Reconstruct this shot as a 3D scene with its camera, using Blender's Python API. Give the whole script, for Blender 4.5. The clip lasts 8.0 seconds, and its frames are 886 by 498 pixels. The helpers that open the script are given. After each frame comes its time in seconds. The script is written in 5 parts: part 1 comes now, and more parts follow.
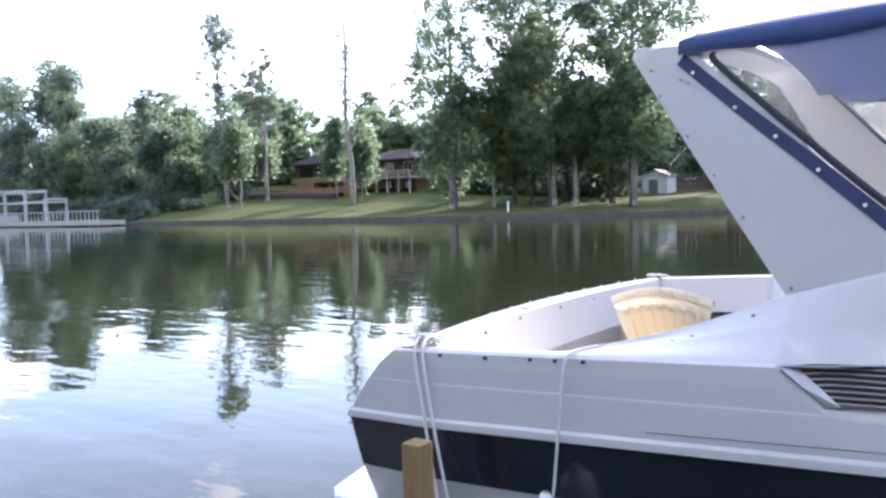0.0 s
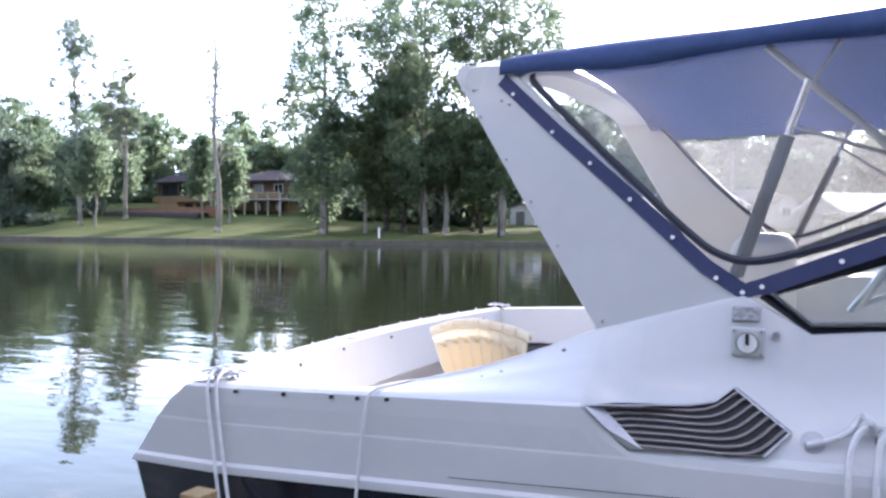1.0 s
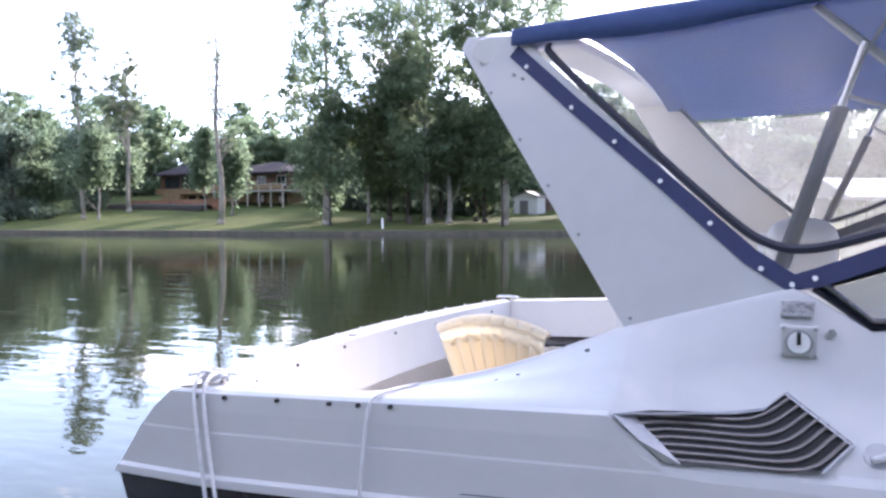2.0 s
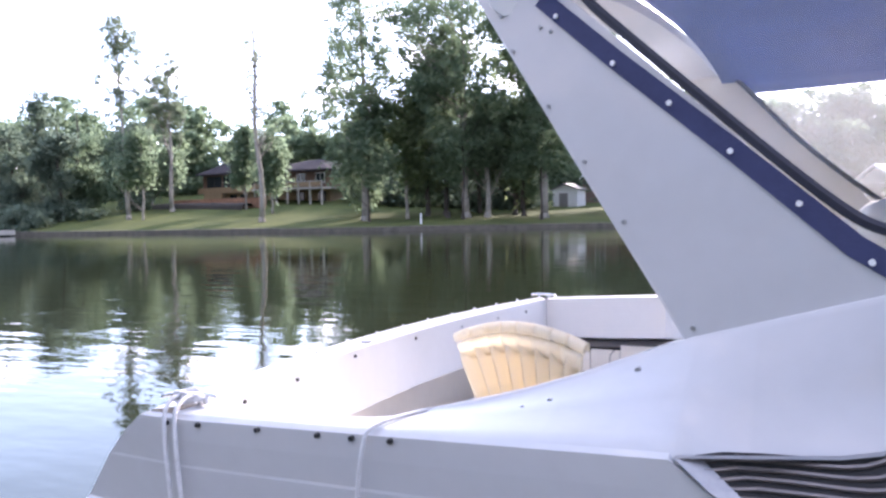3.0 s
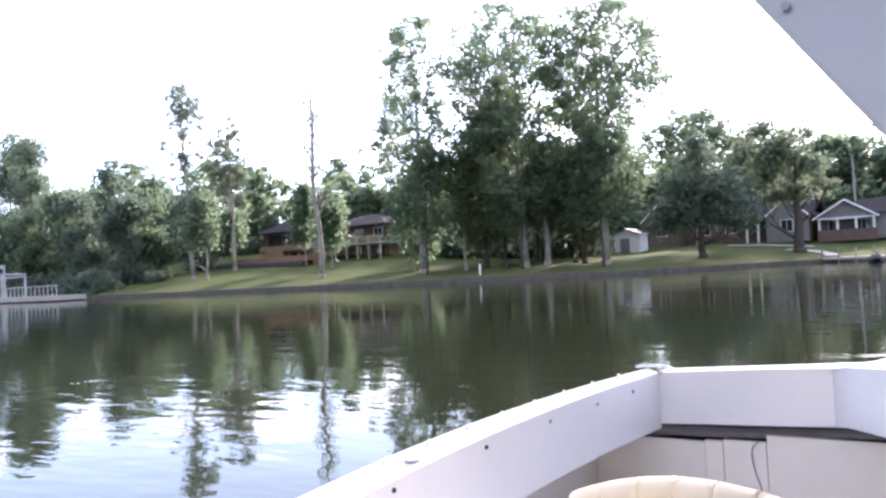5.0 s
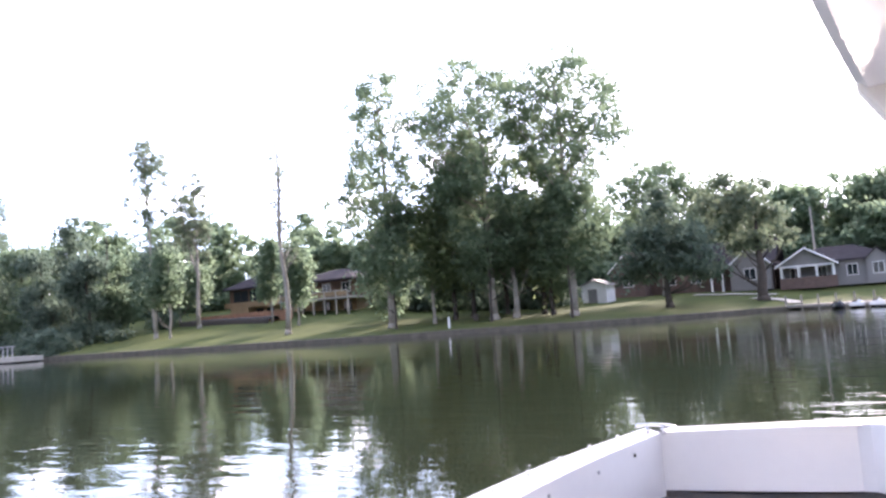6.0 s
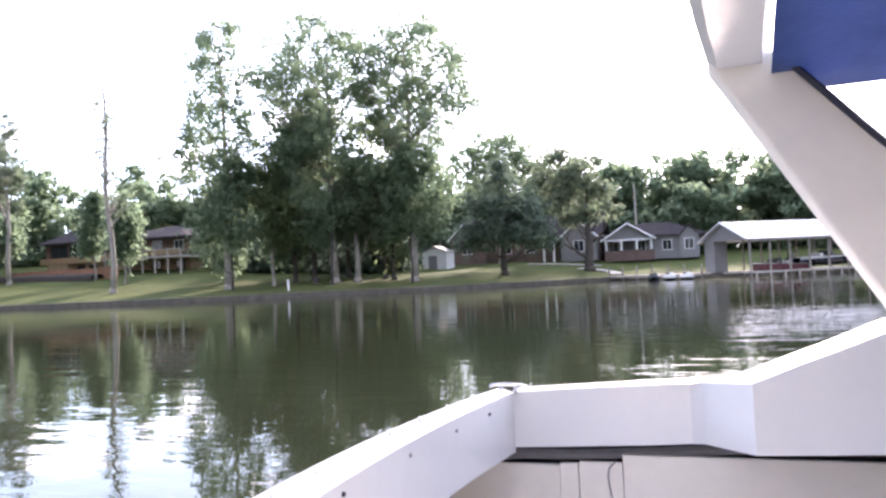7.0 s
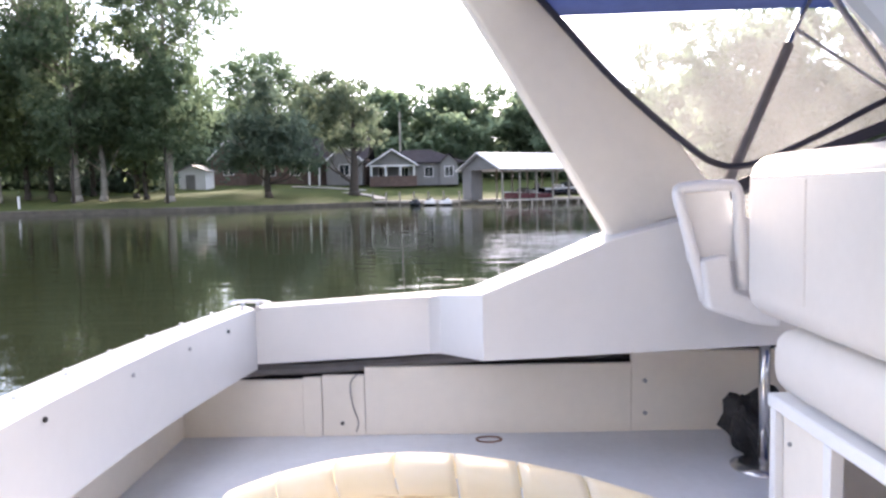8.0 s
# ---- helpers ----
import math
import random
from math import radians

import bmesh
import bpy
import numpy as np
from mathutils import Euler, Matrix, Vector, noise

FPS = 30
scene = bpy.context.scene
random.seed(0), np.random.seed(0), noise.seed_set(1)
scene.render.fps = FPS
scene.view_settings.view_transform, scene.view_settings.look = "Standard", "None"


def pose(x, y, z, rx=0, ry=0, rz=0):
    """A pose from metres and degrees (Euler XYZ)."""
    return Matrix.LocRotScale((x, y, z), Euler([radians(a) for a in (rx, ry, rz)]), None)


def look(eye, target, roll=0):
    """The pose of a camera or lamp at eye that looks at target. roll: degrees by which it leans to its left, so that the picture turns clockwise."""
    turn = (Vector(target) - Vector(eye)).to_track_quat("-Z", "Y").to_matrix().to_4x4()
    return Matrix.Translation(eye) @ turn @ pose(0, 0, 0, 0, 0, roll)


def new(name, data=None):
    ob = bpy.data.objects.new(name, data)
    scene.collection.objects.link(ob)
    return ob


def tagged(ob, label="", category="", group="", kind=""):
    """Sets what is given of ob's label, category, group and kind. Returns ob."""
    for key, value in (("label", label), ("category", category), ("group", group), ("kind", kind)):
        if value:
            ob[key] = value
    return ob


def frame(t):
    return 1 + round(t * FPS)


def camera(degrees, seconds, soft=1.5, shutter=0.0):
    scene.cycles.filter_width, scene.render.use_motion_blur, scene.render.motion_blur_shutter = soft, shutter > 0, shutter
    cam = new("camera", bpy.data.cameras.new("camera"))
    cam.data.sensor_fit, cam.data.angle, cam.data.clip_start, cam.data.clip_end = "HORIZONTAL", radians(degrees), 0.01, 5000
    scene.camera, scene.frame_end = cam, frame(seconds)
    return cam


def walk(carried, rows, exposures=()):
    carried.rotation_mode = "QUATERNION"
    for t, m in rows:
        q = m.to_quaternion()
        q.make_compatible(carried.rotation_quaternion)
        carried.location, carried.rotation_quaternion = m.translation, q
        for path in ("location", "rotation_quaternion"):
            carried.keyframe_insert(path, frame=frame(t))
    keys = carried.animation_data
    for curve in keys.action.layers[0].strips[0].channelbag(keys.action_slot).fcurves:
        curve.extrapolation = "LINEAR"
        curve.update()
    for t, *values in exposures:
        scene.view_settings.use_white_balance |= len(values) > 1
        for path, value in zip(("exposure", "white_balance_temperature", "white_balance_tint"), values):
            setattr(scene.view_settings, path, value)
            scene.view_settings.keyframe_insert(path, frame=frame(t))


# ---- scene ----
cam = camera(61.0, 8.0, soft=2.6)
PATH = [
    (0, (1.608, -2.163, 1.624), (0.457, -0.531, 1.505), -1.6),
    (0.5, (1.627, -1.96, 1.613), (0.728, -0.175, 1.534), 0.0),
    (1, (1.673, -1.883, 1.606), (0.814, -0.077, 1.554), 0.4),
    (1.5, (1.626, -1.822, 1.604), (0.778, -0.012, 1.535), 0.0),
    (3, (1.459, -1.326, 1.584), (0.498, 0.426, 1.492), -1.2),
    (3.5, (1.377, -1.145, 1.573), (0.368, 0.579, 1.475), -2.0),
    (4, (1.278, -0.954, 1.569), (0.219, 0.741, 1.487), -2.9),
    (4.5, (1.112, -0.742, 1.585), (0.017, 0.931, 1.564), -3.6),
    (6, (0.776, -0.287, 1.576), (-0.231, 1.431, 1.762), -4.1),
    (6.5, (0.718, -0.286, 1.58), (-0.124, 1.518, 1.767), -3.9),
    (7, (0.685, -0.272, 1.565), (0.049, 1.623, 1.632), -2.7),
    (7.5, (0.707, -0.207, 1.533), (0.353, 1.756, 1.396), -1.0),
    (8, (0.742, -0.208, 1.528), (0.706, 1.786, 1.372), -1.2),
]
walk(cam, [(t, look(e, g, r)) for t, e, g, r in PATH], exposures=[(0.0, 1.34, 6600, 22), (1.5, 1.42, 6550, 23), (3.5, 1.34, 6700, 28), (4.5, 1.26, 6800, 26), (6.5, 1.44, 6950, 28), (8.0, 1.42, 7250, 22)])

# ---------------------------------------------------------------- world and light
world = bpy.data.worlds.new("sky")
scene.world = world
world.use_nodes = True
wn, wl = world.node_tree.nodes, world.node_tree.links
wn.clear()
SUN_ELEV, SUN_AZ = radians(24), radians(1)          # azimuth to the right of +y
w_out = wn.new("ShaderNodeOutputWorld")
w_bg = wn.new("ShaderNodeBackground")
w_sky = wn.new("ShaderNodeTexSky")
w_sky.sky_type = 'NISHITA'
w_sky.sun_disc = False
w_sky.sun_elevation, w_sky.sun_rotation = SUN_ELEV, SUN_AZ
w_sky.air_density, w_sky.dust_density, w_sky.ozone_density = 1.0, 2.2, 1.6
w_tc = wn.new("ShaderNodeTexCoord")
w_map = wn.new("ShaderNodeMapping")
w_map.inputs["Scale"].default_value = (1.0, 1.0, 3.2)
w_noise = wn.new("ShaderNodeTexNoise")
w_noise.inputs["Scale"].default_value = 4.2
w_noise.inputs["Detail"].default_value = 7
w_noise.inputs["Roughness"].default_value = 0.6
w_ramp = wn.new("ShaderNodeValToRGB")
w_ramp.color_ramp.elements[0].position, w_ramp.color_ramp.elements[1].position = 0.54, 0.68
# bright bluish haze, strongest towards the sun
w_dot = wn.new("ShaderNodeVectorMath")
w_dot.operation = 'DOT_PRODUCT'
w_dot.inputs[1].default_value = (math.sin(SUN_AZ) * math.cos(SUN_ELEV), math.cos(SUN_AZ) * math.cos(SUN_ELEV), math.sin(SUN_ELEV))
w_near = wn.new("ShaderNodeMapRange")
for key, val in (("From Min", -0.30), ("From Max", 0.98), ("To Min", 0.16), ("To Max", 0.74)):
    w_near.inputs[key].default_value = val
w_haze = wn.new("ShaderNodeMix")
w_haze.data_type = 'RGBA'
w_haze.inputs["B"].default_value = (11.0, 15.8, 23.0, 1)
w_mix = wn.new("ShaderNodeMix")
w_mix.data_type = 'RGBA'
w_mix.inputs["B"].default_value = (24.0, 22.5, 23.0, 1)   # sunlit cloud
wl.new(w_tc.outputs["Generated"], w_dot.inputs[0])
wl.new(w_dot.outputs["Value"], w_near.inputs["Value"])
w_xyz = wn.new("ShaderNodeSeparateXYZ")
wl.new(w_tc.outputs["Generated"], w_xyz.inputs[0])
w_high = wn.new("ShaderNodeMapRange")               # the haze thins out overhead
for key, val in (("From Min", 0.10), ("From Max", 0.50), ("To Min", 1.0), ("To Max", 0.45)):
    w_high.inputs[key].default_value = val
wl.new(w_xyz.outputs["Z"], w_high.inputs["Value"])
w_fac = wn.new("ShaderNodeMath")
w_fac.operation = 'MULTIPLY'
wl.new(w_near.outputs[0], w_fac.inputs[0])
wl.new(w_high.outputs[0], w_fac.inputs[1])
wl.new(w_fac.outputs[0], w_haze.inputs["Factor"])
wl.new(w_sky.outputs[0], w_haze.inputs["A"])
wl.new(w_tc.outputs["Generated"], w_map.inputs["Vector"])
wl.new(w_map.outputs[0], w_noise.inputs["Vector"])
wl.new(w_noise.outputs["Fac"], w_ramp.inputs[0])
wl.new(w_ramp.outputs[0], w_mix.inputs["Factor"])
wl.new(w_haze.outputs["Result"], w_mix.inputs["A"])
wl.new(w_mix.outputs["Result"], w_bg.inputs["Color"])
w_bg.inputs["Strength"].default_value = 0.13
wl.new(w_bg.outputs[0], w_out.inputs["Surface"])

sun = new("sun", bpy.data.lights.new("sun", 'SUN'))
sun.data.energy, sun.data.angle, sun.data.color = 5.0, radians(5), (1.0, 0.94, 0.86)
sun_way = Vector((math.sin(SUN_AZ) * math.cos(SUN_ELEV), math.cos(SUN_AZ) * math.cos(SUN_ELEV), math.sin(SUN_ELEV)))
sun.matrix_world = look(sun_way * 50, (0, 0, 0))


# ---------------------------------------------------------------- materials
def material(name, color, rough=0.5, metal=0.0, vary=0.1, scale=8.0, bump=0.0, bump_scale=60.0, per="", color2=None,
             coat=0.0, translucent=0.0, spec=0.5, stretch=(1, 1, 1)):
    """A principled material with two scales of colour variation, optional relief and a share of light let through."""
    m = bpy.data.materials.new(name)
    m.use_nodes = True
    n, l = m.node_tree.nodes, m.node_tree.links
    p = n["Principled BSDF"]
    p.inputs["Roughness"].default_value = rough
    p.inputs["Metallic"].default_value = metal
    p.inputs["Coat Weight"].default_value = coat
    p.inputs["Specular IOR Level"].default_value = spec
    tc = n.new("ShaderNodeTexCoord")
    mp = n.new("ShaderNodeMapping")
    mp.inputs["Scale"].default_value = stretch
    l.new(tc.outputs["Object"], mp.inputs["Vector"])
    big = n.new("ShaderNodeTexNoise")
    big.inputs["Scale"].default_value = scale
    big.inputs["Detail"].default_value = 6
    fine = n.new("ShaderNodeTexNoise")
    fine.inputs["Scale"].default_value = scale * 9
    fine.inputs["Detail"].default_value = 3
    for t in (big, fine):
        l.new(mp.outputs[0], t.inputs["Vector"])
    add = n.new("ShaderNodeMath")
    add.operation = 'MULTIPLY_ADD'
    l.new(fine.outputs["Fac"], add.inputs[0])
    add.inputs[1].default_value = 0.45
    l.new(big.outputs["Fac"], add.inputs[2])
    value = add.outputs[0]
    if per:
        src = n.new("ShaderNodeObjectInfo" if per == "object" else "ShaderNodeNewGeometry")
        rnd = src.outputs["Random" if per == "object" else "Random Per Island"]
        both = n.new("ShaderNodeMath")
        both.operation = 'MULTIPLY_ADD'
        l.new(rnd, both.inputs[0])
        both.inputs[1].default_value = 0.6
        l.new(value, both.inputs[2])
        value = both.outputs[0]
    rng = n.new("ShaderNodeMapRange")
    rng.inputs["From Min"].default_value = 0.45
    rng.inputs["From Max"].default_value = 1.6 if per else 1.0
    l.new(value, rng.inputs["Value"])
    mix = n.new("ShaderNodeMix")
    mix.data_type = 'RGBA'
    c2 = color2 or tuple(c * (1 + vary) for c in color)
    c1 = color if color2 else tuple(c * (1 - vary) for c in color)
    mix.inputs["A"].default_value = (*c1, 1)
    mix.inputs["B"].default_value = (*c2, 1)
    l.new(rng.outputs[0], mix.inputs["Factor"])
    l.new(mix.outputs["Result"], p.inputs["Base Color"])
    if bump:
        bt = n.new("ShaderNodeTexNoise")
        bt.inputs["Scale"].default_value = bump_scale
        bt.inputs["Detail"].default_value = 4
        l.new(mp.outputs[0], bt.inputs["Vector"])
        bp = n.new("ShaderNodeBump")
        bp.inputs["Strength"].default_value = bump
        bp.inputs["Distance"].default_value = 0.02
        l.new(bt.outputs["Fac"], bp.inputs["Height"])
        l.new(bp.outputs[0], p.inputs["Normal"])
    if translucent:
        tr = n.new("ShaderNodeBsdfTranslucent")
        l.new(mix.outputs["Result"], tr.inputs["Color"])
        ms = n.new("ShaderNodeMixShader")
        ms.inputs[0].default_value = translucent
        l.new(p.outputs[0], ms.inputs[1])
        l.new(tr.outputs[0], ms.inputs[2])
        l.new(ms.outputs[0], n["Material Output"].inputs["Surface"])
    return m


# White gelcoat with the outer sides' shade put into its colour; GEL without.
HULL = material("shaded_white_gelcoat", (0.47, 0.475, 0.485), 0.32, vary=0.05, scale=2.5, coat=0.25, bump=0.02, bump_scale=25)
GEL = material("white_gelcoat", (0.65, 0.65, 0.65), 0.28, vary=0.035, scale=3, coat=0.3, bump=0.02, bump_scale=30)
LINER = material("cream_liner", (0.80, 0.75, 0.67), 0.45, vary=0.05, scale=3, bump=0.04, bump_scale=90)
FLOORGEL = material("grey_nonskid", (0.74, 0.76, 0.79), 0.6, vary=0.07, scale=5, bump=0.25, bump_scale=220)
NAVY = material("navy_gelcoat", (0.008, 0.010, 0.022), 0.18, vary=0.25, scale=4, coat=0.4)
BLUE = material("blue_canvas", (0.085, 0.140, 0.315), 0.85, vary=0.16, scale=5, bump=0.10, bump_scale=160, translucent=0.47)
BAND = material("navy_canvas_band", (0.034, 0.042, 0.110), 0.8, vary=0.15, scale=8, bump=0.08, bump_scale=200)
PIPING = material("dark_piping", (0.016, 0.018, 0.034), 0.6, vary=0.2, scale=9)
STEEL = material("stainless_steel", (0.62, 0.62, 0.63), 0.22, metal=1.0, vary=0.08, scale=20)
ALU = material("dull_aluminium", (0.36, 0.365, 0.38), 0.45, metal=0.8, vary=0.12, scale=15)
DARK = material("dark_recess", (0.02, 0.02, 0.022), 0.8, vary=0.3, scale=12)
NAMEPL = material("pale_embossed_metal", (0.42, 0.42, 0.44), 0.5, metal=0.3, vary=0.15, scale=40, bump=0.6, bump_scale=120)
VENTMETAL = material("brown_tarnished_metal", (0.20, 0.18, 0.175), 0.4, metal=0.7, vary=0.15, scale=15)
RUBBER = material("grey_foam", (0.16, 0.155, 0.16), 0.85, vary=0.15, scale=20, bump=0.2, bump_scale=150)
ROPE = material("white_rope", (0.68, 0.68, 0.69), 0.85, vary=0.14, scale=60, bump=0.6, bump_scale=260)
VINYL = material("white_vinyl", (0.68, 0.645, 0.60), 0.42, vary=0.04, scale=4, bump=0.03, bump_scale=140)
BINMAT = material("cream_plastic", (0.82, 0.74, 0.58), 0.42, vary=0.06, scale=6, translucent=0.34, color2=(0.84, 0.76, 0.60))
# Chair's cream again, lightened to paint sky light on the top edge.
CAPMAT = material("sky_lit_cream_plastic", (0.85, 0.78, 0.62), 0.36, vary=0.06, scale=9, translucent=0.58, color2=(0.86, 0.82, 0.74))
WHITEPL = material("white_plastic", (0.76, 0.77, 0.78), 0.4, vary=0.04, scale=6)
WOODPOST = material("treated_pine", (0.19, 0.125, 0.055), 0.8, vary=0.2, scale=10, bump=0.5, bump_scale=60, color2=(0.34, 0.24, 0.115), stretch=(1, 1, 0.12))
BAGMAT = material("black_cloth", (0.018, 0.018, 0.02), 0.55, vary=0.3, scale=14, bump=0.5, bump_scale=40)
BROWNB = material("brown_brick", (0.14, 0.085, 0.06), 0.85, vary=0.2, scale=1.8, bump=0.4, bump_scale=14)
MAROON = material("dark_maroon_gelcoat", (0.10, 0.028, 0.034), 0.25, vary=0.15, scale=3, coat=0.3)
REDPL = material("faded_red_vinyl", (0.26, 0.05, 0.06), 0.5, vary=0.1, scale=8)
RUST = material("rust_brown", (0.20, 0.10, 0.07), 0.8, vary=0.3, scale=30)

GRASS = material("lawn", (0.046, 0.064, 0.024), 1.0, color2=(0.095, 0.114, 0.038), scale=0.22, bump=0.6, bump_scale=6, spec=0.1)
BANK = material("bank_timber", (0.06, 0.055, 0.045), 0.9, color2=(0.13, 0.12, 0.095), scale=1.4, bump=0.6, bump_scale=5)
MULCH = material("mulch", (0.03, 0.025, 0.02), 0.95, vary=0.3, scale=2)
BARK = material("pale_bark", (0.16, 0.145, 0.125), 0.9, color2=(0.34, 0.32, 0.28), scale=1.1, bump=0.5, bump_scale=7)
BARKD = material("dark_bark", (0.06, 0.05, 0.042), 0.9, vary=0.3, scale=2, bump=0.5, bump_scale=7)
LEAF = material("leaves", (0.142, 0.205, 0.140), 0.6, color2=(0.22, 0.295, 0.185), scale=0.35, per="island", translucent=0.85, spec=0.25)
LEAFY = material("yellow_green_leaves", (0.145, 0.195, 0.108), 0.6, color2=(0.23, 0.285, 0.148), scale=0.35, per="island", translucent=0.82, spec=0.25)
LEAFD = material("dark_leaves", (0.108, 0.155, 0.122), 0.65, color2=(0.165, 0.220, 0.160), scale=0.35, per="island", translucent=0.76, spec=0.25)
LEAFS = material("thin_crown_leaves", (0.14, 0.19, 0.13), 0.6, color2=(0.23, 0.28, 0.19), scale=0.35, per="island", translucent=0.6, spec=0.25)
SHINGLE = material("grey_shingles", (0.055, 0.050, 0.055), 1.0, vary=0.25, scale=1.6, bump=0.5, bump_scale=14, spec=0.05)
BRICK = material("red_brick", (0.13, 0.09, 0.08), 0.85, vary=0.25, scale=1.8, bump=0.4, bump_scale=14)
TANWALL = material("tan_siding", (0.27, 0.185, 0.105), 0.75, vary=0.1, scale=1.2, bump=0.2, bump_scale=9)
ORANGEB = material("orange_brick", (0.28, 0.145, 0.09), 0.85, vary=0.2, scale=1.5, bump=0.4, bump_scale=14)
GREYWALL = material("grey_siding", (0.20, 0.20, 0.205), 0.7, vary=0.08, scale=1.2, bump=0.2, bump_scale=9)
WHITEWALL = material("white_siding", (0.74, 0.76, 0.78), 0.6, vary=0.06, scale=1.2, bump=0.15, bump_scale=9)
METALROOF = material("pale_metal_roof", (0.62, 0.63, 0.66), 0.35, metal=0.4, vary=0.06, scale=0.8)
WINDOWG = material("window_glass", (0.03, 0.035, 0.04), 0.06, vary=0.2, scale=1)
GREYDOCK = material("grey_painted_dock_timber", (0.33, 0.34, 0.35), 0.8, color2=(0.46, 0.47, 0.48), scale=0.8, bump=0.3, bump_scale=10)
PILEW = material("grey_brown_pile_wood", (0.20, 0.185, 0.165), 0.9, color2=(0.30, 0.28, 0.25), scale=1.5, bump=0.4, bump_scale=12)
DOCKW = material("weathered_dock_wood", (0.30, 0.28, 0.25), 0.85, color2=(0.46, 0.44, 0.40), scale=1.2, bump=0.4, bump_scale=12)
CONCRETE = material("pale_concrete", (0.36, 0.345, 0.31), 0.9, vary=0.1, scale=0.9, bump=0.3, bump_scale=9)


def water_material():
    m = bpy.data.materials.new("lake_water")
    m.use_nodes = True
    n, l = m.node_tree.nodes, m.node_tree.links
    p = n["Principled BSDF"]
    p.inputs["Base Color"].default_value = (0.020, 0.025, 0.014, 1)
    p.inputs["Roughness"].default_value = 0.015
    p.inputs["IOR"].default_value = 1.333
    tc = n.new("ShaderNodeTexCoord")
    heights = []
    for sc, amp in (((0.55, 1.5, 1), 1.0), ((2.2, 4.6, 1), 0.26), ((0.12, 0.2, 1), 0.8)):
        mp = n.new("ShaderNodeMapping")
        mp.inputs["Scale"].default_value = sc
        mp.inputs["Rotation"].default_value = (0, 0, radians(12))
        l.new(tc.outputs["Object"], mp.inputs["Vector"])
        t = n.new("ShaderNodeTexNoise")
        t.inputs["Scale"].default_value = 1.0
        t.inputs["Detail"].default_value = 2
        l.new(mp.outputs[0], t.inputs["Vector"])
        mul = n.new("ShaderNodeMath")
        mul.operation = 'MULTIPLY'
        mul.inputs[1].default_value = amp
        l.new(t.outputs["Fac"], mul.inputs[0])
        heights.append(mul.outputs[0])
    s = heights[0]
    for h in heights[1:]:
        a = n.new("ShaderNodeMath")
        l.new(s, a.inputs[0])
        l.new(h, a.inputs[1])
        s = a.outputs[0]
    # the breeze ruffles some stretches more than others
    pt = n.new("ShaderNodeTexNoise")
    pt.inputs["Scale"].default_value = 0.07
    pt.inputs["Detail"].default_value = 2
    l.new(tc.outputs["Object"], pt.inputs["Vector"])
    pr = n.new("ShaderNodeMapRange")
    pr.inputs["From Min"].default_value, pr.inputs["From Max"].default_value = 0.4, 0.62
    pr.inputs["To Min"].default_value, pr.inputs["To Max"].default_value = 0.35, 1.0
    l.new(pt.outputs["Fac"], pr.inputs["Value"])
    b = n.new("ShaderNodeBump")
    b.inputs["Distance"].default_value = 0.017
    l.new(pr.outputs[0], b.inputs["Strength"])
    l.new(s, b.inputs["Height"])
    l.new(b.outputs[0], p.inputs["Normal"])
    return m


WATER = water_material()


def clear_material(name, tint, haze, rough, streak):
    """Clear sheet: lets most light straight through, mirrors some, with a milky bloom."""
    m = bpy.data.materials.new(name)
    m.use_nodes = True
    n, l = m.node_tree.nodes, m.node_tree.links
    n.remove(n["Principled BSDF"])
    tr = n.new("ShaderNodeBsdfTransparent")
    tr.inputs[0].default_value = (*tint, 1)
    gl = n.new("ShaderNodeBsdfGlossy")
    gl.inputs["Roughness"].default_value = rough
    df = n.new("ShaderNodeBsdfTranslucent")
    df.inputs[0].default_value = (0.88, 0.89, 0.90, 1)
    lw = n.new("ShaderNodeFresnel")
    lw.inputs["IOR"].default_value = 1.45
    a = n.new("ShaderNodeMixShader")
    l.new(lw.outputs[0], a.inputs[0])
    l.new(tr.outputs[0], a.inputs[1])
    l.new(gl.outputs[0], a.inputs[2])
    tc = n.new("ShaderNodeTexCoord")
    t = n.new("ShaderNodeTexNoise")
    t.inputs["Scale"].default_value = streak
    t.inputs["Detail"].default_value = 5
    l.new(tc.outputs["Object"], t.inputs["Vector"])
    r = n.new("ShaderNodeMapRange")
    r.inputs["From Min"].default_value, r.inputs["From Max"].default_value = 0.3, 0.7
    r.inputs["To Min"].default_value, r.inputs["To Max"].default_value = haze * 0.5, haze * 1.4
    l.new(t.outputs["Fac"], r.inputs["Value"])
    c = n.new("ShaderNodeMixShader")
    l.new(r.outputs[0], c.inputs[0])
    l.new(a.outputs[0], c.inputs[1])
    l.new(df.outputs[0], c.inputs[2])
    l.new(c.outputs[0], n["Material Output"].inputs["Surface"])
    return m


CLEAR = clear_material("clear_vinyl", (0.93, 0.94, 0.94), 0.07, 0.12, 2.5)
# Extra milky share in the pane lightens the dim cabin behind it.
GLASS = clear_material("window_pane", (0.86, 0.90, 0.89), 0.14, 0.02, 4)


# ---------------------------------------------------------------- mesh helpers
def mesh_of(name, verts, faces, mat, smooth=False):
    me = bpy.data.meshes.new(name)
    me.from_pydata([tuple(v) for v in verts], [], faces)
    me.materials.append(mat)
    if smooth:
        me.polygons.foreach_set("use_smooth", [True] * len(me.polygons))
    me.update()
    return me


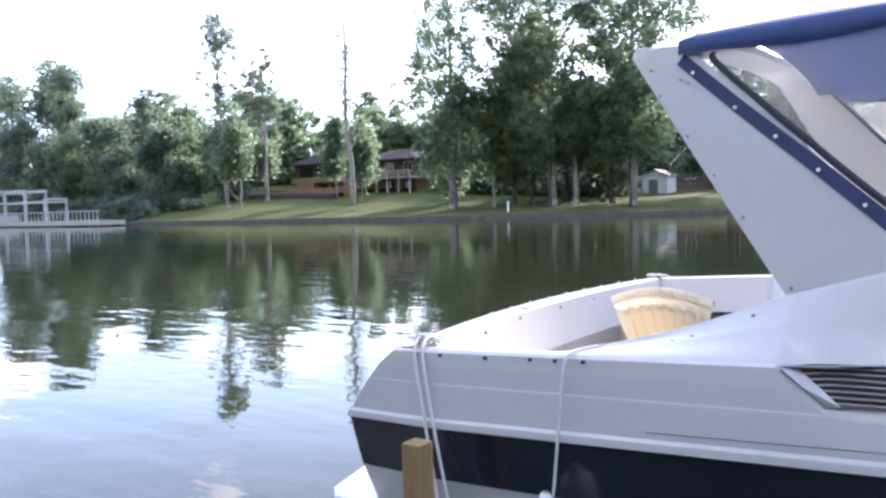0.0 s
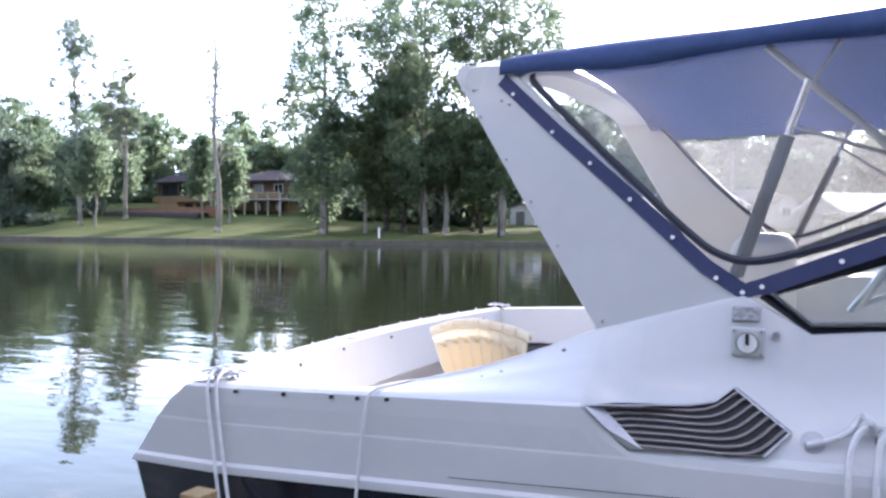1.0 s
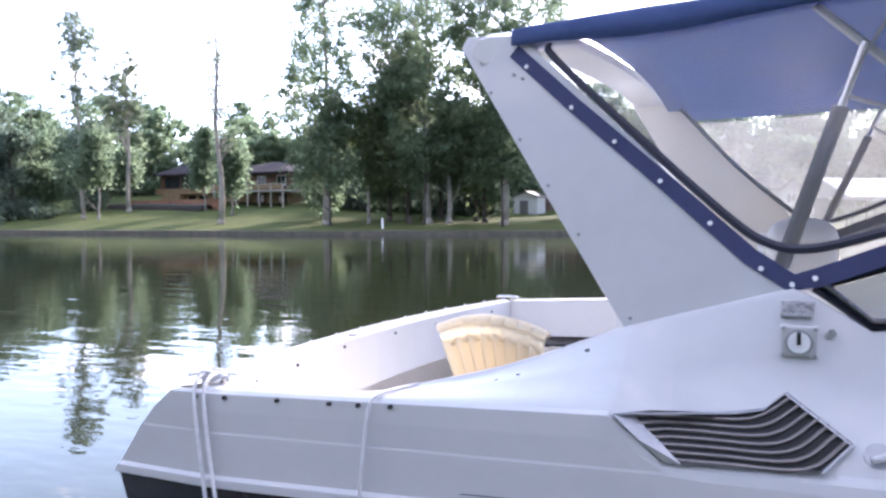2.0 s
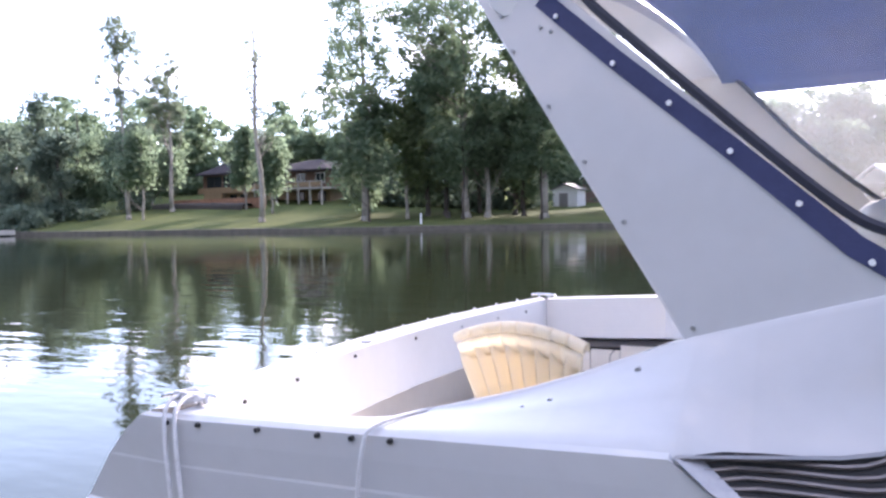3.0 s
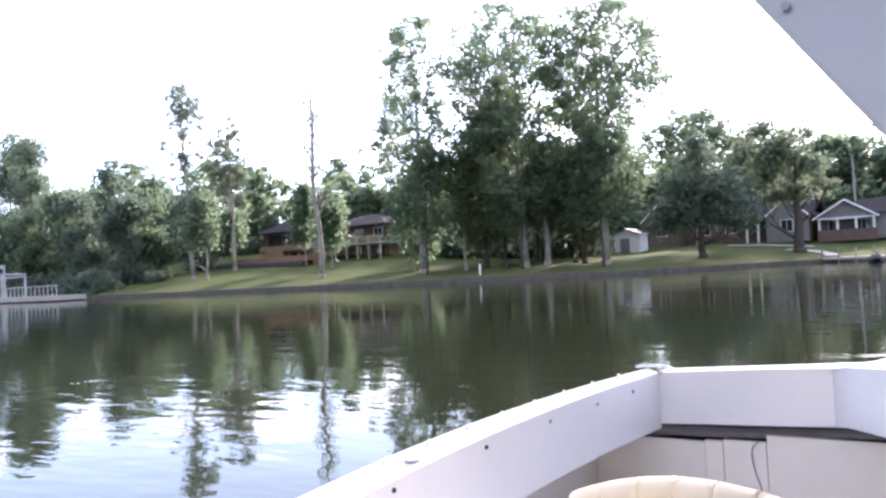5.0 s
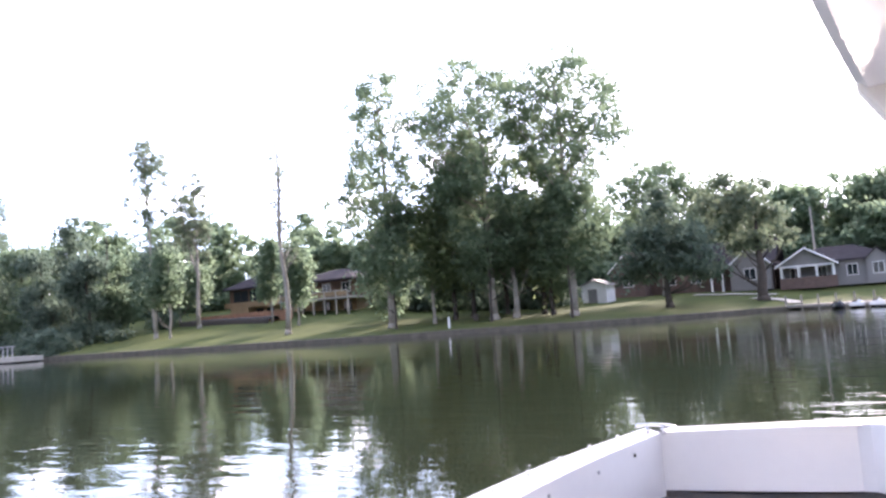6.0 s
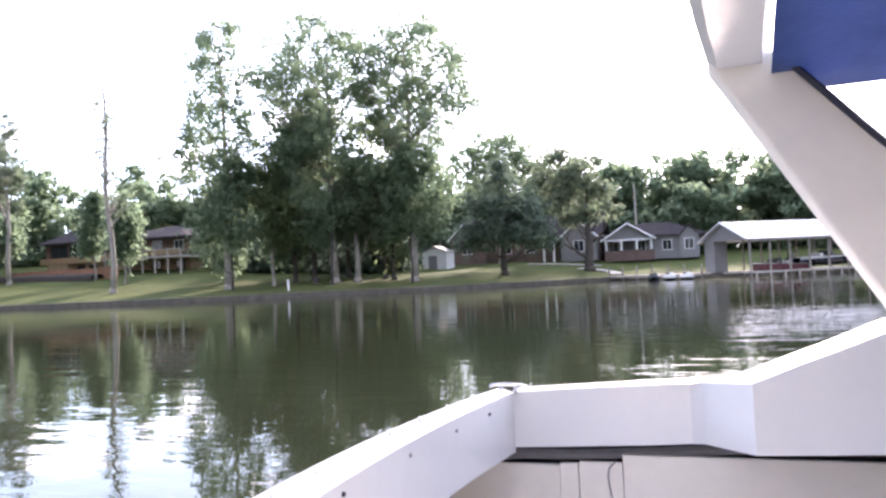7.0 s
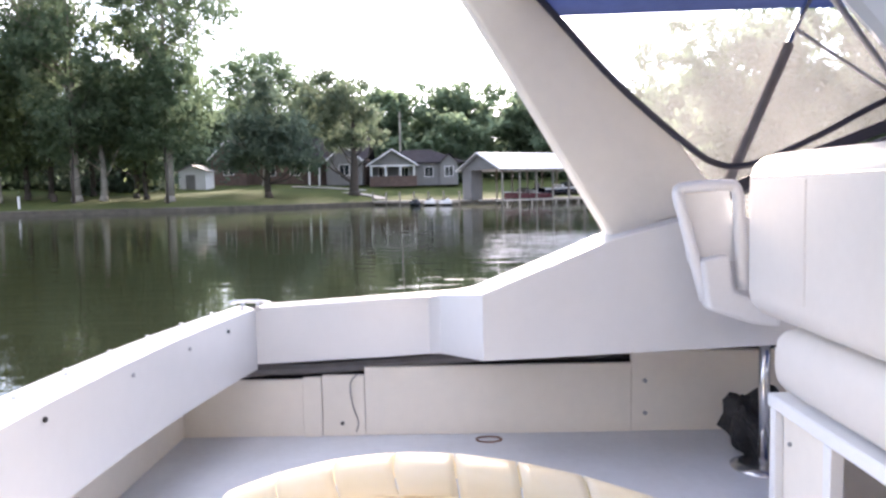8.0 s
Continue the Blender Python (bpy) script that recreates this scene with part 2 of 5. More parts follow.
def part(name, bm, mat, parent=None, label="", smooth=False):
    """One mesh object out of a bmesh, under a thing or a part."""
    bmesh.ops.recalc_face_normals(bm, faces=bm.faces)
    me = bpy.data.meshes.new(name)
    bm.to_mesh(me)
    bm.free()
    me.materials.append(mat)
    if smooth:
        me.polygons.foreach_set("use_smooth", [True] * len(me.polygons))
    ob = new(name, me)
    if parent:
        ob.parent = parent
    return tagged(ob, label)


def thing(name, at, label, category, group="", kind=""):
    ob = new(name)
    ob.empty_display_size = 0.2
    ob.location = at
    return tagged(ob, label, category, group, kind)


def box(bm, x0, y0, z0, x1, y1, z1, bevel=0.0):
    vs = [bm.verts.new(p) for p in ((x0, y0, z0), (x1, y0, z0), (x1, y1, z0), (x0, y1, z0), (x0, y0, z1), (x1, y0, z1), (x1, y1, z1), (x0, y1, z1))]
    fs = [bm.faces.new([vs[i] for i in f]) for f in ((0, 3, 2, 1), (4, 5, 6, 7), (0, 1, 5, 4), (1, 2, 6, 5), (2, 3, 7, 6), (3, 0, 4, 7))]
    if bevel:
        es = list({e for f in fs for e in f.edges})
        bmesh.ops.bevel(bm, geom=es, offset=bevel, segments=3, profile=0.5, affect='EDGES')
    return bm


def boxed(*a, **k):
    return box(bmesh.new(), *a, **k)


def prism(poly, axis, a, b, bevel=0.0):
    """A polygon given in the other two axes, pushed from a to b along axis."""
    bm = bmesh.new()

    def put(u, v, w):
        return {"x": (w, u, v), "y": (u, w, v), "z": (u, v, w)}[axis]
    lo = [bm.verts.new(put(u, v, a)) for u, v in poly]
    hi = [bm.verts.new(put(u, v, b)) for u, v in poly]
    k = len(poly)
    bm.faces.new(lo)
    bm.faces.new(hi[::-1])
    for i in range(k):
        bm.faces.new((lo[i], hi[i], hi[(i + 1) % k], lo[(i + 1) % k]))
    if bevel:
        bmesh.ops.recalc_face_normals(bm, faces=bm.faces)
        bmesh.ops.bevel(bm, geom=list(bm.edges), offset=bevel, segments=3, profile=0.5, affect='EDGES')
    return bm


def tube(points, r, sides=8, bm=None, taper=None):
    """A round tube along a line of points."""
    bm = bm or bmesh.new()
    pts = [Vector(p) for p in points]
    rings = []
    for i, p in enumerate(pts):
        d = (pts[min(i + 1, len(pts) - 1)] - pts[max(i - 1, 0)]).normalized()
        u = d.cross(Vector((0.31, 0.2, 0.93))).normalized()
        v = d.cross(u)
        rr = r if taper is None else r + (taper - r) * i / max(1, len(pts) - 1)
        rings.append([bm.verts.new(p + (u * math.cos(a) + v * math.sin(a)) * rr) for a in (2 * math.pi * j / sides for j in range(sides))])
    for q, s in zip(rings, rings[1:]):
        for j in range(sides):
            bm.faces.new((q[j], q[(j + 1) % sides], s[(j + 1) % sides], s[j]))
    bm.faces.new(rings[0][::-1])
    bm.faces.new(rings[-1])
    return bm


def grid(rows, bm=None, close=False):
    """A sheet through rows of points."""
    bm = bm or bmesh.new()
    vs = [[bm.verts.new(p) for p in r] for r in rows]
    for a, b in zip(vs, vs[1:]):
        for j in range(len(a) - (0 if close else 1)):
            k = (j + 1) % len(a)
            bm.faces.new((a[j], a[k], b[k], b[j]))
    return bm


def thick(bm, t):
    """Gives an open sheet a thickness."""
    bmesh.ops.recalc_face_normals(bm, faces=bm.faces)
    bmesh.ops.solidify(bm, geom=list(bm.faces), thickness=t)
    return bm


def smooth_line(pts, n=8):
    """A rounded line through the points."""
    p = [Vector(q) for q in pts]
    p = [2 * p[0] - p[1]] + p + [2 * p[-1] - p[-2]]
    out = []
    for i in range(1, len(p) - 2):
        for k in range(n):
            t = k / n
            a, b, c, d = p[i - 1:i + 3]
            out.append(0.5 * (2 * b + (c - a) * t + (2 * a - 5 * b + 4 * c - d) * t * t + (3 * b - a - 3 * c + d) * t ** 3))
    return out + [p[-2]]


def lerp_table(table, x):
    xs, ys = zip(*table)
    return float(np.interp(x, xs, ys))


# ---------------------------------------------------------------- lake and shore
SHORE = [(-420, 150), (-260, 90), (-140, 61), (-92, 57), (-70, 59), (-52, 61), (-37, 63.5), (-25, 69.5), (-16, 77), (-8, 86), (0, 87), (12, 85), (30, 78), (70, 62), (140, 40), (420, -60)]


def shore_y(x):
    return lerp_table(SHORE, x)


def ground_z(x, y):
    d = max(0.0, y - shore_y(x))
    s = lerp_table([(-120, 0.15), (-80, 0.14), (-60, 0.12), (-50, 0.085), (-30, 0.06), (-10, 0.075), (30, 0.075)], x)
    e = 38.0
    rise = d if d < e else e + min(d - e, 60.0) * 0.2
    return 0.42 + s * rise + 0.12 * noise.noise((x * 0.06, y * 0.06, 0.3))


bm = bmesh.new()
box(bm, -1500, -1500, -0.6, 1500, 1500, 0.0)
water = part("water", bm, WATER)
tagged(water, "dark green rippled lake water mirroring trees and sky", "water", kind="structure")

xs = sorted({*np.arange(-420, -140, 20.0), *np.arange(-140, 60, 3.0), *np.arange(60, 421, 20.0)})
ds = [0, 0.6, 1.5, 3, 5, 8, 12, 16, 20, 26, 32, 38, 50, 70, 110, 250, 700, 1100]
bm = grid([[(x, shore_y(x) + d, ground_z(x, shore_y(x) + d)) for d in ds] for x in xs])
ground = part("ground", bm, GRASS, smooth=True)
tagged(ground, "mown lawn sloping gently up from the lake", "lawn", kind="structure")
bm = grid([[(x, shore_y(x) - 0.05, -0.5), (x, shore_y(x) - 0.05, ground_z(x, shore_y(x)) - 0.05 + 0.05 * noise.noise((x, 0, 0))),
            (x, shore_y(x) + 0.35, ground_z(x, shore_y(x) + 0.35) + 0.03)] for x in np.arange(-300, 200, 1.5)])
bank = part("bank_edge", bm, BANK)
tagged(bank, "dark timber and stone bank edge along the water", "bank", kind="structure")


# added, unseen shore behind the boat; its trees block low skylight
unseen_bank_xs = np.arange(-120, 121, 6.0)
bm = grid([[(x, -17.0 - 0.03 * abs(x) - d + 1.2 * noise.noise((x * 0.05, 0, 7)), -0.4 if d == 0 else 0.45 + 0.07 * min(d, 60.0)) for d in (0, 0.3, 3, 8, 16, 30, 60, 200, 700)] for x in unseen_bank_xs])
tagged(part("ground", bm, GRASS, smooth=True), "added unseen grassy bank behind the boat", "bank", kind="structure")


# ---------------------------------------------------------------- trees
def leaf_cloud(rng, lobes, count, size, clump=0.9, per=26):
    """Small bent leaf sprays gathered into clumps inside the lobes (x, y, z, rx, ry, rz)."""
    lobes = np.array(lobes, float)
    vol = lobes[:, 3] * lobes[:, 4] * lobes[:, 5]
    vol = vol ** 0.75
    k = max(8, count // per)
    pick = rng.choice(len(lobes), k, p=vol / vol.sum())
    d = rng.normal(size=(k, 3))
    d /= np.linalg.norm(d, axis=1)[:, None]
    rad = rng.random(k) ** 0.42
    cen = lobes[pick, :3] + d * rad[:, None] * lobes[pick, 3:6]
    spread = clump * (0.5 + rng.random(k))
    c = np.repeat(cen, per, 0) + rng.normal(size=(k * per, 3)) * np.repeat(spread, per)[:, None] * (0.6, 0.6, 0.4)
    n = len(c)
    u = rng.normal(size=(n, 3))
    u /= np.linalg.norm(u, axis=1)[:, None]
    v = np.cross(u, rng.normal(size=(n, 3)))
    v /= np.linalg.norm(v, axis=1)[:, None]
    w = np.cross(u, v)
    s = size * (0.55 + 0.9 * rng.random(n))[:, None]
    verts = np.empty((n, 4, 3))
    verts[:, 0] = c - u * s
    verts[:, 1] = c + v * s * 0.5 + w * s * 0.15
    verts[:, 2] = c + u * s
    verts[:, 3] = c - v * s * 0.5 + w * s * 0.15
    f = np.arange(n * 4).reshape(n, 4)
    tri = np.concatenate([f[:, [0, 1, 2]], f[:, [0, 2, 3]]])
    return verts.reshape(-1, 3), tri


def cloud_mesh(name, verts, tris, mat):
    me = bpy.data.meshes.new(name)
    me.vertices.add(len(verts))
    me.vertices.foreach_set("co", np.ascontiguousarray(verts, dtype=np.float32).ravel())
    me.loops.add(len(tris) * 3)
    me.loops.foreach_set("vertex_index", np.ascontiguousarray(tris, dtype=np.int32).ravel())
    me.polygons.add(len(tris))
    me.polygons.foreach_set("loop_start", np.arange(0, len(tris) * 3, 3, dtype=np.int32))
    me.materials.append(mat)
    me.update(calc_edges=True)
    me.validate()
    return me


def tree(x, y, height, trunk_r, lobes, leaves, label, mat, bark=BARK, lean=0.0, size=0.27, clump=0.95, seed=1, limbs=10, trunk_to=0.9, group="trees on the shore", limb_r=0.28, per=26, top_r=0.14, wob=0.12, fork=None, deep=0.0):
    """Lobes are (dx, dz, rx, rz) from the trunk's foot, dz and the rest in metres."""
    rng = np.random.default_rng(seed)
    z0 = ground_z(x, y)
    t = thing("tree", (x, y, z0 - 0.1), label, "tree", group)
    top = height * trunk_to
    line = [(lean * (k / 8) * height * (0.6 + 0.4 * k / 8) + wob * math.sin(seed + k * 1.3) * (k > 0), 0.1 * math.cos(seed * 2 + k), top * k / 8) for k in range(9)]
    line = [(line[0][0], line[0][1], -0.1)] + line[1:]
    bm = tube(line, trunk_r, 9, taper=trunk_r * top_r)
    tube([(line[0][0], line[0][1], -0.1), (line[0][0] * 0.5 + line[1][0] * 0.04, 0, 0.7)], trunk_r * 1.45, 9, bm, trunk_r * 0.95)
    if fork:
        st = Vector(line[3])
        tube([st, st + Vector((fork * 0.35, 0.1, top * 0.12)), st + Vector((fork * 0.75, 0.2, top * 0.30)), st + Vector((fork, 0.1, top * 0.50))], trunk_r * 0.6, 7, bm, trunk_r * 0.1)
    L = [(dx, rng.uniform(-0.25, 0.25) * rx + deep * rng.normal(), dz, rx, rx * 0.9, rz) for dx, dz, rx, rz in lobes]
    for i in range(limbs):
        lb = L[rng.integers(len(L))]
        tgt = Vector((lb[0] + rng.normal() * lb[3] * 0.5, lb[1] + rng.normal() * lb[4] * 0.5, lb[2] + rng.normal() * lb[5] * 0.45))
        f = min(0.93, max(0.12, (tgt.z - abs(tgt.x) * 0.9 - 1.2) / top))
        k = f * 8
        a, b = Vector(line[int(k)]), Vector(line[min(8, int(k) + 1)])
        st = a.lerp(b, k - int(k))
        if tgt.z < st.z + 0.3:
            tgt.z = st.z + 0.5
        mid = st.lerp(tgt, 0.5) + Vector((0, 0, -0.12 * (tgt - st).length))
        r0 = trunk_r * limb_r * (1.1 - 0.6 * f)
        tube([st, mid, tgt], r0, 5, bm, r0 * 0.25)
        for j in range(2):
            e = mid.lerp(tgt, 0.3 + 0.3 * j) 
            tube([e, e + Vector((rng.normal() * 0.9, rng.normal() * 0.9, 0.6 + rng.random()))], r0 * 0.4, 4, bm, r0 * 0.1)
    part("trunk", bm, bark, t, smooth=True)
    v, f = leaf_cloud(rng, L, leaves, size, clump, per)
    ob = new("crown", cloud_mesh("crown", v, f, mat))
    ob.parent = t
    return t


def spread_lobes(rng, w, z0, z1, n, r):
    out = []
    for i in range(n):
        h = rng.uniform(0, 1)
        prof = math.sin(math.pi * (0.18 + 0.74 * h)) 
        out.append((rng.uniform(-1, 1) * w * prof * 0.75, z0 + (z1 - z0) * h, r * rng.uniform(0.7, 1.25), r * rng.uniform(0.6, 1.0)))
    return out


R = random.Random(4)


def open_crown(seed, items):
    """Breaks each broad lobe into several small separate sprays."""
    r = random.Random(seed)
    out = []
    for dx, dz, rx, rz in items:
        for k in range(6):
            a, d = r.uniform(0, 6.28), r.uniform(0.2, 1.25)
            out.append((dx + math.cos(a) * rx * d, dz + math.sin(a) * rz * d, rx * r.uniform(0.4, 0.75), rz * r.uniform(0.3, 0.55)))
    return out


def feather(seed, count, *stems, tuft=(0.30, 0.60)):
    """Many small tufts scattered about leaning stems: each stem is a table of (height, half width) and the x of its foot and top."""
    r = random.Random(seed)
    out = []
    for k in range(count):
        table, x0, x1 = stems[k % len(stems)]
        lo, hi, most = table[0][0], table[-1][0], max(w for _, w in table)
        while True:
            z = r.uniform(lo, hi)
            w = lerp_table(table, z)
            if r.random() < w / most:
                break
        q = r.uniform(*tuft)
        out.append((x0 + (x1 - x0) * (z - lo) / (hi - lo) + r.uniform(-1, 1) * w, z, q, q * 0.9))
    return out


TALL = "tall lakeside tree with pale trunk and sparse open crown"
# two thin trees to the left of the house, their crowns sparse
tree(-84, 67, 27.5, 0.30, feather(3, 120, ([(12.5, 0.5), (15, 1.0), (17, 0.9), (19, 1.9), (21, 2.5), (23.5, 2.3), (26, 1.2), (28.2, 0.3)], -0.5, -1.3)), 5000,
     "tall slender tree with leaning pale trunk and thin top", LEAFS, lean=-0.045, seed=3, limbs=44, size=0.17, clump=0.3, per=3, limb_r=0.2, top_r=0.1, deep=0.9)
tree(-83.5, 74, 22.5, 0.32, feather(4, 180, ([(10.5, 0.7), (13, 1.4), (16, 1.9), (18.5, 1.6), (20.5, 0.9), (22.2, 0.2)], 0.4, 0.3), ([(11, 0.9), (13.5, 1.8), (16, 2.0), (18, 1.3), (19.6, 0.3)], -2.0, -3.2)), 8200,
     "forked tree with pale trunk and thin feathery crown", LEAFS, lean=0.004, seed=4, limbs=50, size=0.17, clump=0.3, per=3, limb_r=0.2, top_r=0.1, fork=-3.4, deep=0.9)
tree(-80.5, 66.5, 12, 0.16, [(-1.5, 8.0, 1.9, 2.6), (-1.0, 10.4, 1.5, 1.8), (-2.2, 5.6, 1.6, 1.5), (0.2, 6.4, 1.6, 1.8)], 4200, "small bushy green tree beside a slender trunk", LEAF, seed=5, limbs=8)
tree(-86.6, 76.5, 9.0, 0.16, [(-0.8, 6.0, 2.0, 1.9), (1.4, 5.4, 1.9, 1.8), (0.2, 7.6, 1.7, 1.4)], 3600, "low bushy green tree behind a slender trunk", LEAF, bark=BARKD, seed=22, limbs=8)
# nearly bare tree before the house
tree(-59.7, 66, 24.6, 0.34, [(-0.6, 20, 1.3, 3.0), (-0.2, 13, 1.5, 1.8), (-1.3, 16.0, 1.6, 2.0), (0.9, 10, 1.3, 1.6), (0.4, 18, 0.9, 2.2)], 420,
     "nearly bare dead tree, pale trunk with short broken twigs", LEAFS, seed=6, limbs=54, size=0.2, trunk_to=1.0, limb_r=0.24, top_r=0.26, wob=0.26, lean=-0.03, per=6, clump=0.5)
# the large group in the middle
tree(-47.7, 70, 29.4, 0.44, feather(7, 290, ([(10, 2.0), (13, 4.8), (15, 5.4), (18, 3.6), (21, 3.0), (25, 3.4), (28.5, 2.0), (30.2, 0.3)], -1.0, -0.2), tuft=(0.45, 0.85)) + [(1.2, 11.0, 2.0, 1.8), (-1.0, 8.6, 2.0, 1.6)], 12500, TALL, LEAF, seed=7, limbs=46, size=0.20, clump=0.4, per=4, deep=1.6)
tree(-46.0, 68.3, 16, 0.13, [(-1.5, 8, 3.2, 3.6), (1.4, 6.2, 2.8, 2.6), (-0.4, 11.5, 3, 3), (-3, 6, 2, 2)], 4200, "leafy dark green tree with low crown", LEAF, bark=BARKD, seed=8)
tree(-43.3, 72, 17, 0.2, [(0, 13.5, 3, 3), (1, 9, 2.6, 3), (-1.2, 10.5, 2.6, 2.6), (2.0, 6.2, 1.8, 2.0), (0.2, 5, 1.5, 1.6)], 4900, "young tree with thin white trunk and drooping leaves", LEAFY, seed=9)
tree(-36.8, 74, 29.6, 0.48, feather(10, 400, ([(14, 2.4), (17, 5.0), (21, 7.2), (24, 7.6), (26.4, 6.0), (28.6, 2.8), (29.9, 0.5)], -1.8, -1.4), tuft=(0.5, 1.0)) + [(0.6, 12.0, 2.2, 1.8), (-1.2, 9.6, 2.2, 1.8)], 18500, TALL, LEAF, seed=10, limbs=46, size=0.20, clump=0.4, per=4, deep=2.4)
tree(-36.0, 71.8, 19, 0.15, [(0, 16, 3.6, 3), (-3.2, 12.5, 3.2, 3.2), (2.6, 12, 3.2, 3.4), (0.3, 8.6, 3.8, 3), (-4, 15, 2.6, 2.4), (-1, 5.6, 2.8, 1.8)], 5200, "broad dense tree with dark rounded crown", LEAF, bark=BARKD, seed=11)
tree(-34.6, 75, 15, 0.36, [(0.2, 11, 2.6, 3), (1.3, 7.4, 2.4, 2.5), (-1.2, 6.4, 2.2, 2.2)], 4000, "leafy tree with straight pale trunk", LEAF, seed=12)
tree(-28.3, 76, 30.4, 0.46, feather(13, 330, ([(12, 1.6), (15, 4.0), (18, 5.6), (21, 6.2), (24, 5.3), (27, 3.6), (29.6, 0.8)], 0.6, 1.2), tuft=(0.5, 1.0)) + [(0.6, 12.0, 2.2, 1.8), (-1.2, 9.6, 2.2, 1.8), (1.3, 7.6, 2.0, 1.6)], 18500, TALL, LEAF, seed=13, limbs=46, size=0.20, clump=0.4, per=4, deep=2.4)
tree(-27.6, 73.6, 15, 0.14, [(0, 10.4, 3.2, 3.2), (1.8, 7, 2.8, 2.6), (-2, 7, 2.8, 2.8), (0.2, 13, 2.6, 2.2), (3, 10, 2.2, 2.4)], 5200, "leafy tree with slim dark trunk", LEAF, bark=BARKD, seed=14)
tree(-40, 84, 13, 0.3, [(0, 9, 3.5, 3.5), (2.6, 6, 3, 3), (-3, 6, 3, 3)], 5000, "leafy tree with dark shaded crown", LEAFD, seed=15)
for i, (x, y, h, w, mat) in enumerate([(-51.5, 76, 13, 3.6, LEAF), (-44.5, 79, 18.5, 3.6, LEAF), (-41.0, 77, 20.5, 3.6, LEAFY), (-33.0, 79, 20, 3.6, LEAFY), (-38.5, 81, 14, 4.0, LEAFD), (-42.6, 75.5, 18.5, 3.4, LEAF), (-31.5, 78, 17.5, 3.4, LEAF)]):
    tree(x, y, h, 0.28, spread_lobes(R, w, h * 0.15, h * 0.93, 16, w * 0.6), 4600, "leafy tree in a dense lakeside stand", mat, bark=BARKD, seed=60 + i, limbs=10)
# towards the houses
tree(-20.2, 84, 14, 0.4, [(0, 11, 2.1, 2.4), (-0.8, 8, 3.3, 2.2), (1.0, 7.4, 3.6, 2.2), (-1.6, 5.2, 4.2, 1.7), (1.8, 5, 4.2, 1.7), (0, 13, 1.1, 1.2), (-3.6, 3.8, 2.2, 1.0), (4.0, 3.8, 2.2, 1.0)], 8000, "dark dense evergreen tree with low spreading boughs", LEAFD, bark=BARKD, seed=16)
tree(-11.6, 92, 15, 0.62, open_crown(17, [(-3.4, 11.6, 2.4, 2.2), (-1.2, 13, 2.4, 2.0), (-1.0, 9.4, 2.4, 1.6), (1.6, 9.6, 1.8, 1.6), (-4.6, 9.0, 2.0, 1.6), (0.4, 7.0, 2.0, 1.0), (-2.8, 6.6, 1.8, 1.0), (2.6, 7.4, 1.4, 1.0)]), 6500, "old oak with thick trunk and airy light crown", LEAFS, bark=BARKD, seed=17, limbs=12, limb_r=0.24, trunk_to=0.72)
tree(-25.3, 103, 20, 0.4, [(0, 16, 4.4, 3), (-4.5, 13.5, 3.8, 3.2), (4.4, 13, 3.6, 3), (0, 10, 5, 3.4)], 9500, "broad rounded tree behind the evergreen", LEAF, seed=18)
tree(-64.2, 73, 11, 0.15, [(0.1, 6.0, 1.5, 2.2), (0.5, 4.0, 1.5, 1.4), (-0.5, 8.2, 1.4, 1.9), (0.9, 7.2, 1.1, 1.4), (0.2, 10.2, 0.8, 1.2)], 4200, "slim bushy tree in front of the house", LEAF, seed=19)
tree(-71.9, 76.5, 11, 0.15, [(0, 6.2, 1.5, 2.2), (0.4, 8.8, 1.4, 1.7), (-0.4, 4.4, 1.4, 1.3), (0.2, 10.4, 1.0, 1.2)], 4200, "slim bushy tree hiding part of the house", LEAF, seed=20)
tree(-97.0, 82, 11, 0.2, [(0, 5.0, 3.0, 2.6), (2.2, 6.0, 2.4, 2.4), (-2.4, 7.0, 2.6, 2.4), (4.2, 4.4, 2.2, 2.2)], 5200, "rounded dark green tree beside the house", LEAFD, seed=21)
# dark trees at the left end
for i, (x, y, h, w) in enumerate([(-97, 66, 15, 3.4), (-101, 72, 17, 4.2), (-108, 66, 14, 3.8), (-113, 74, 20, 5), (-120, 70, 17, 4.6), (-128, 76, 23, 5.5), (-137, 74, 24, 5.5), (-147, 78, 27, 6), (-158, 82, 28, 6.5), (-93, 76, 14, 3.6), (-164, 84, 28, 7), (-171, 80, 30, 7), (-151, 70, 15, 5), (-186, 86, 32, 7), (-133, 67, 14, 5), (-143, 68, 16, 5.5), (-125, 66, 12, 4.5)]):
    h *= 1.12 if x < -120 else 1.0
    tree(x, y, h, 0.35, spread_lobes(R, w, h * 0.10, h * 0.92, 11, w * 0.55), 8500, "dense dark lakeside tree with leaves almost to the ground",
         LEAF if i % 3 == 1 else LEAFD, bark=BARKD, seed=30 + i, group="dark trees at the lake's end")

# the woods behind, too many to tell apart
rng = np.random.default_rng(77)
woods_lobes = []
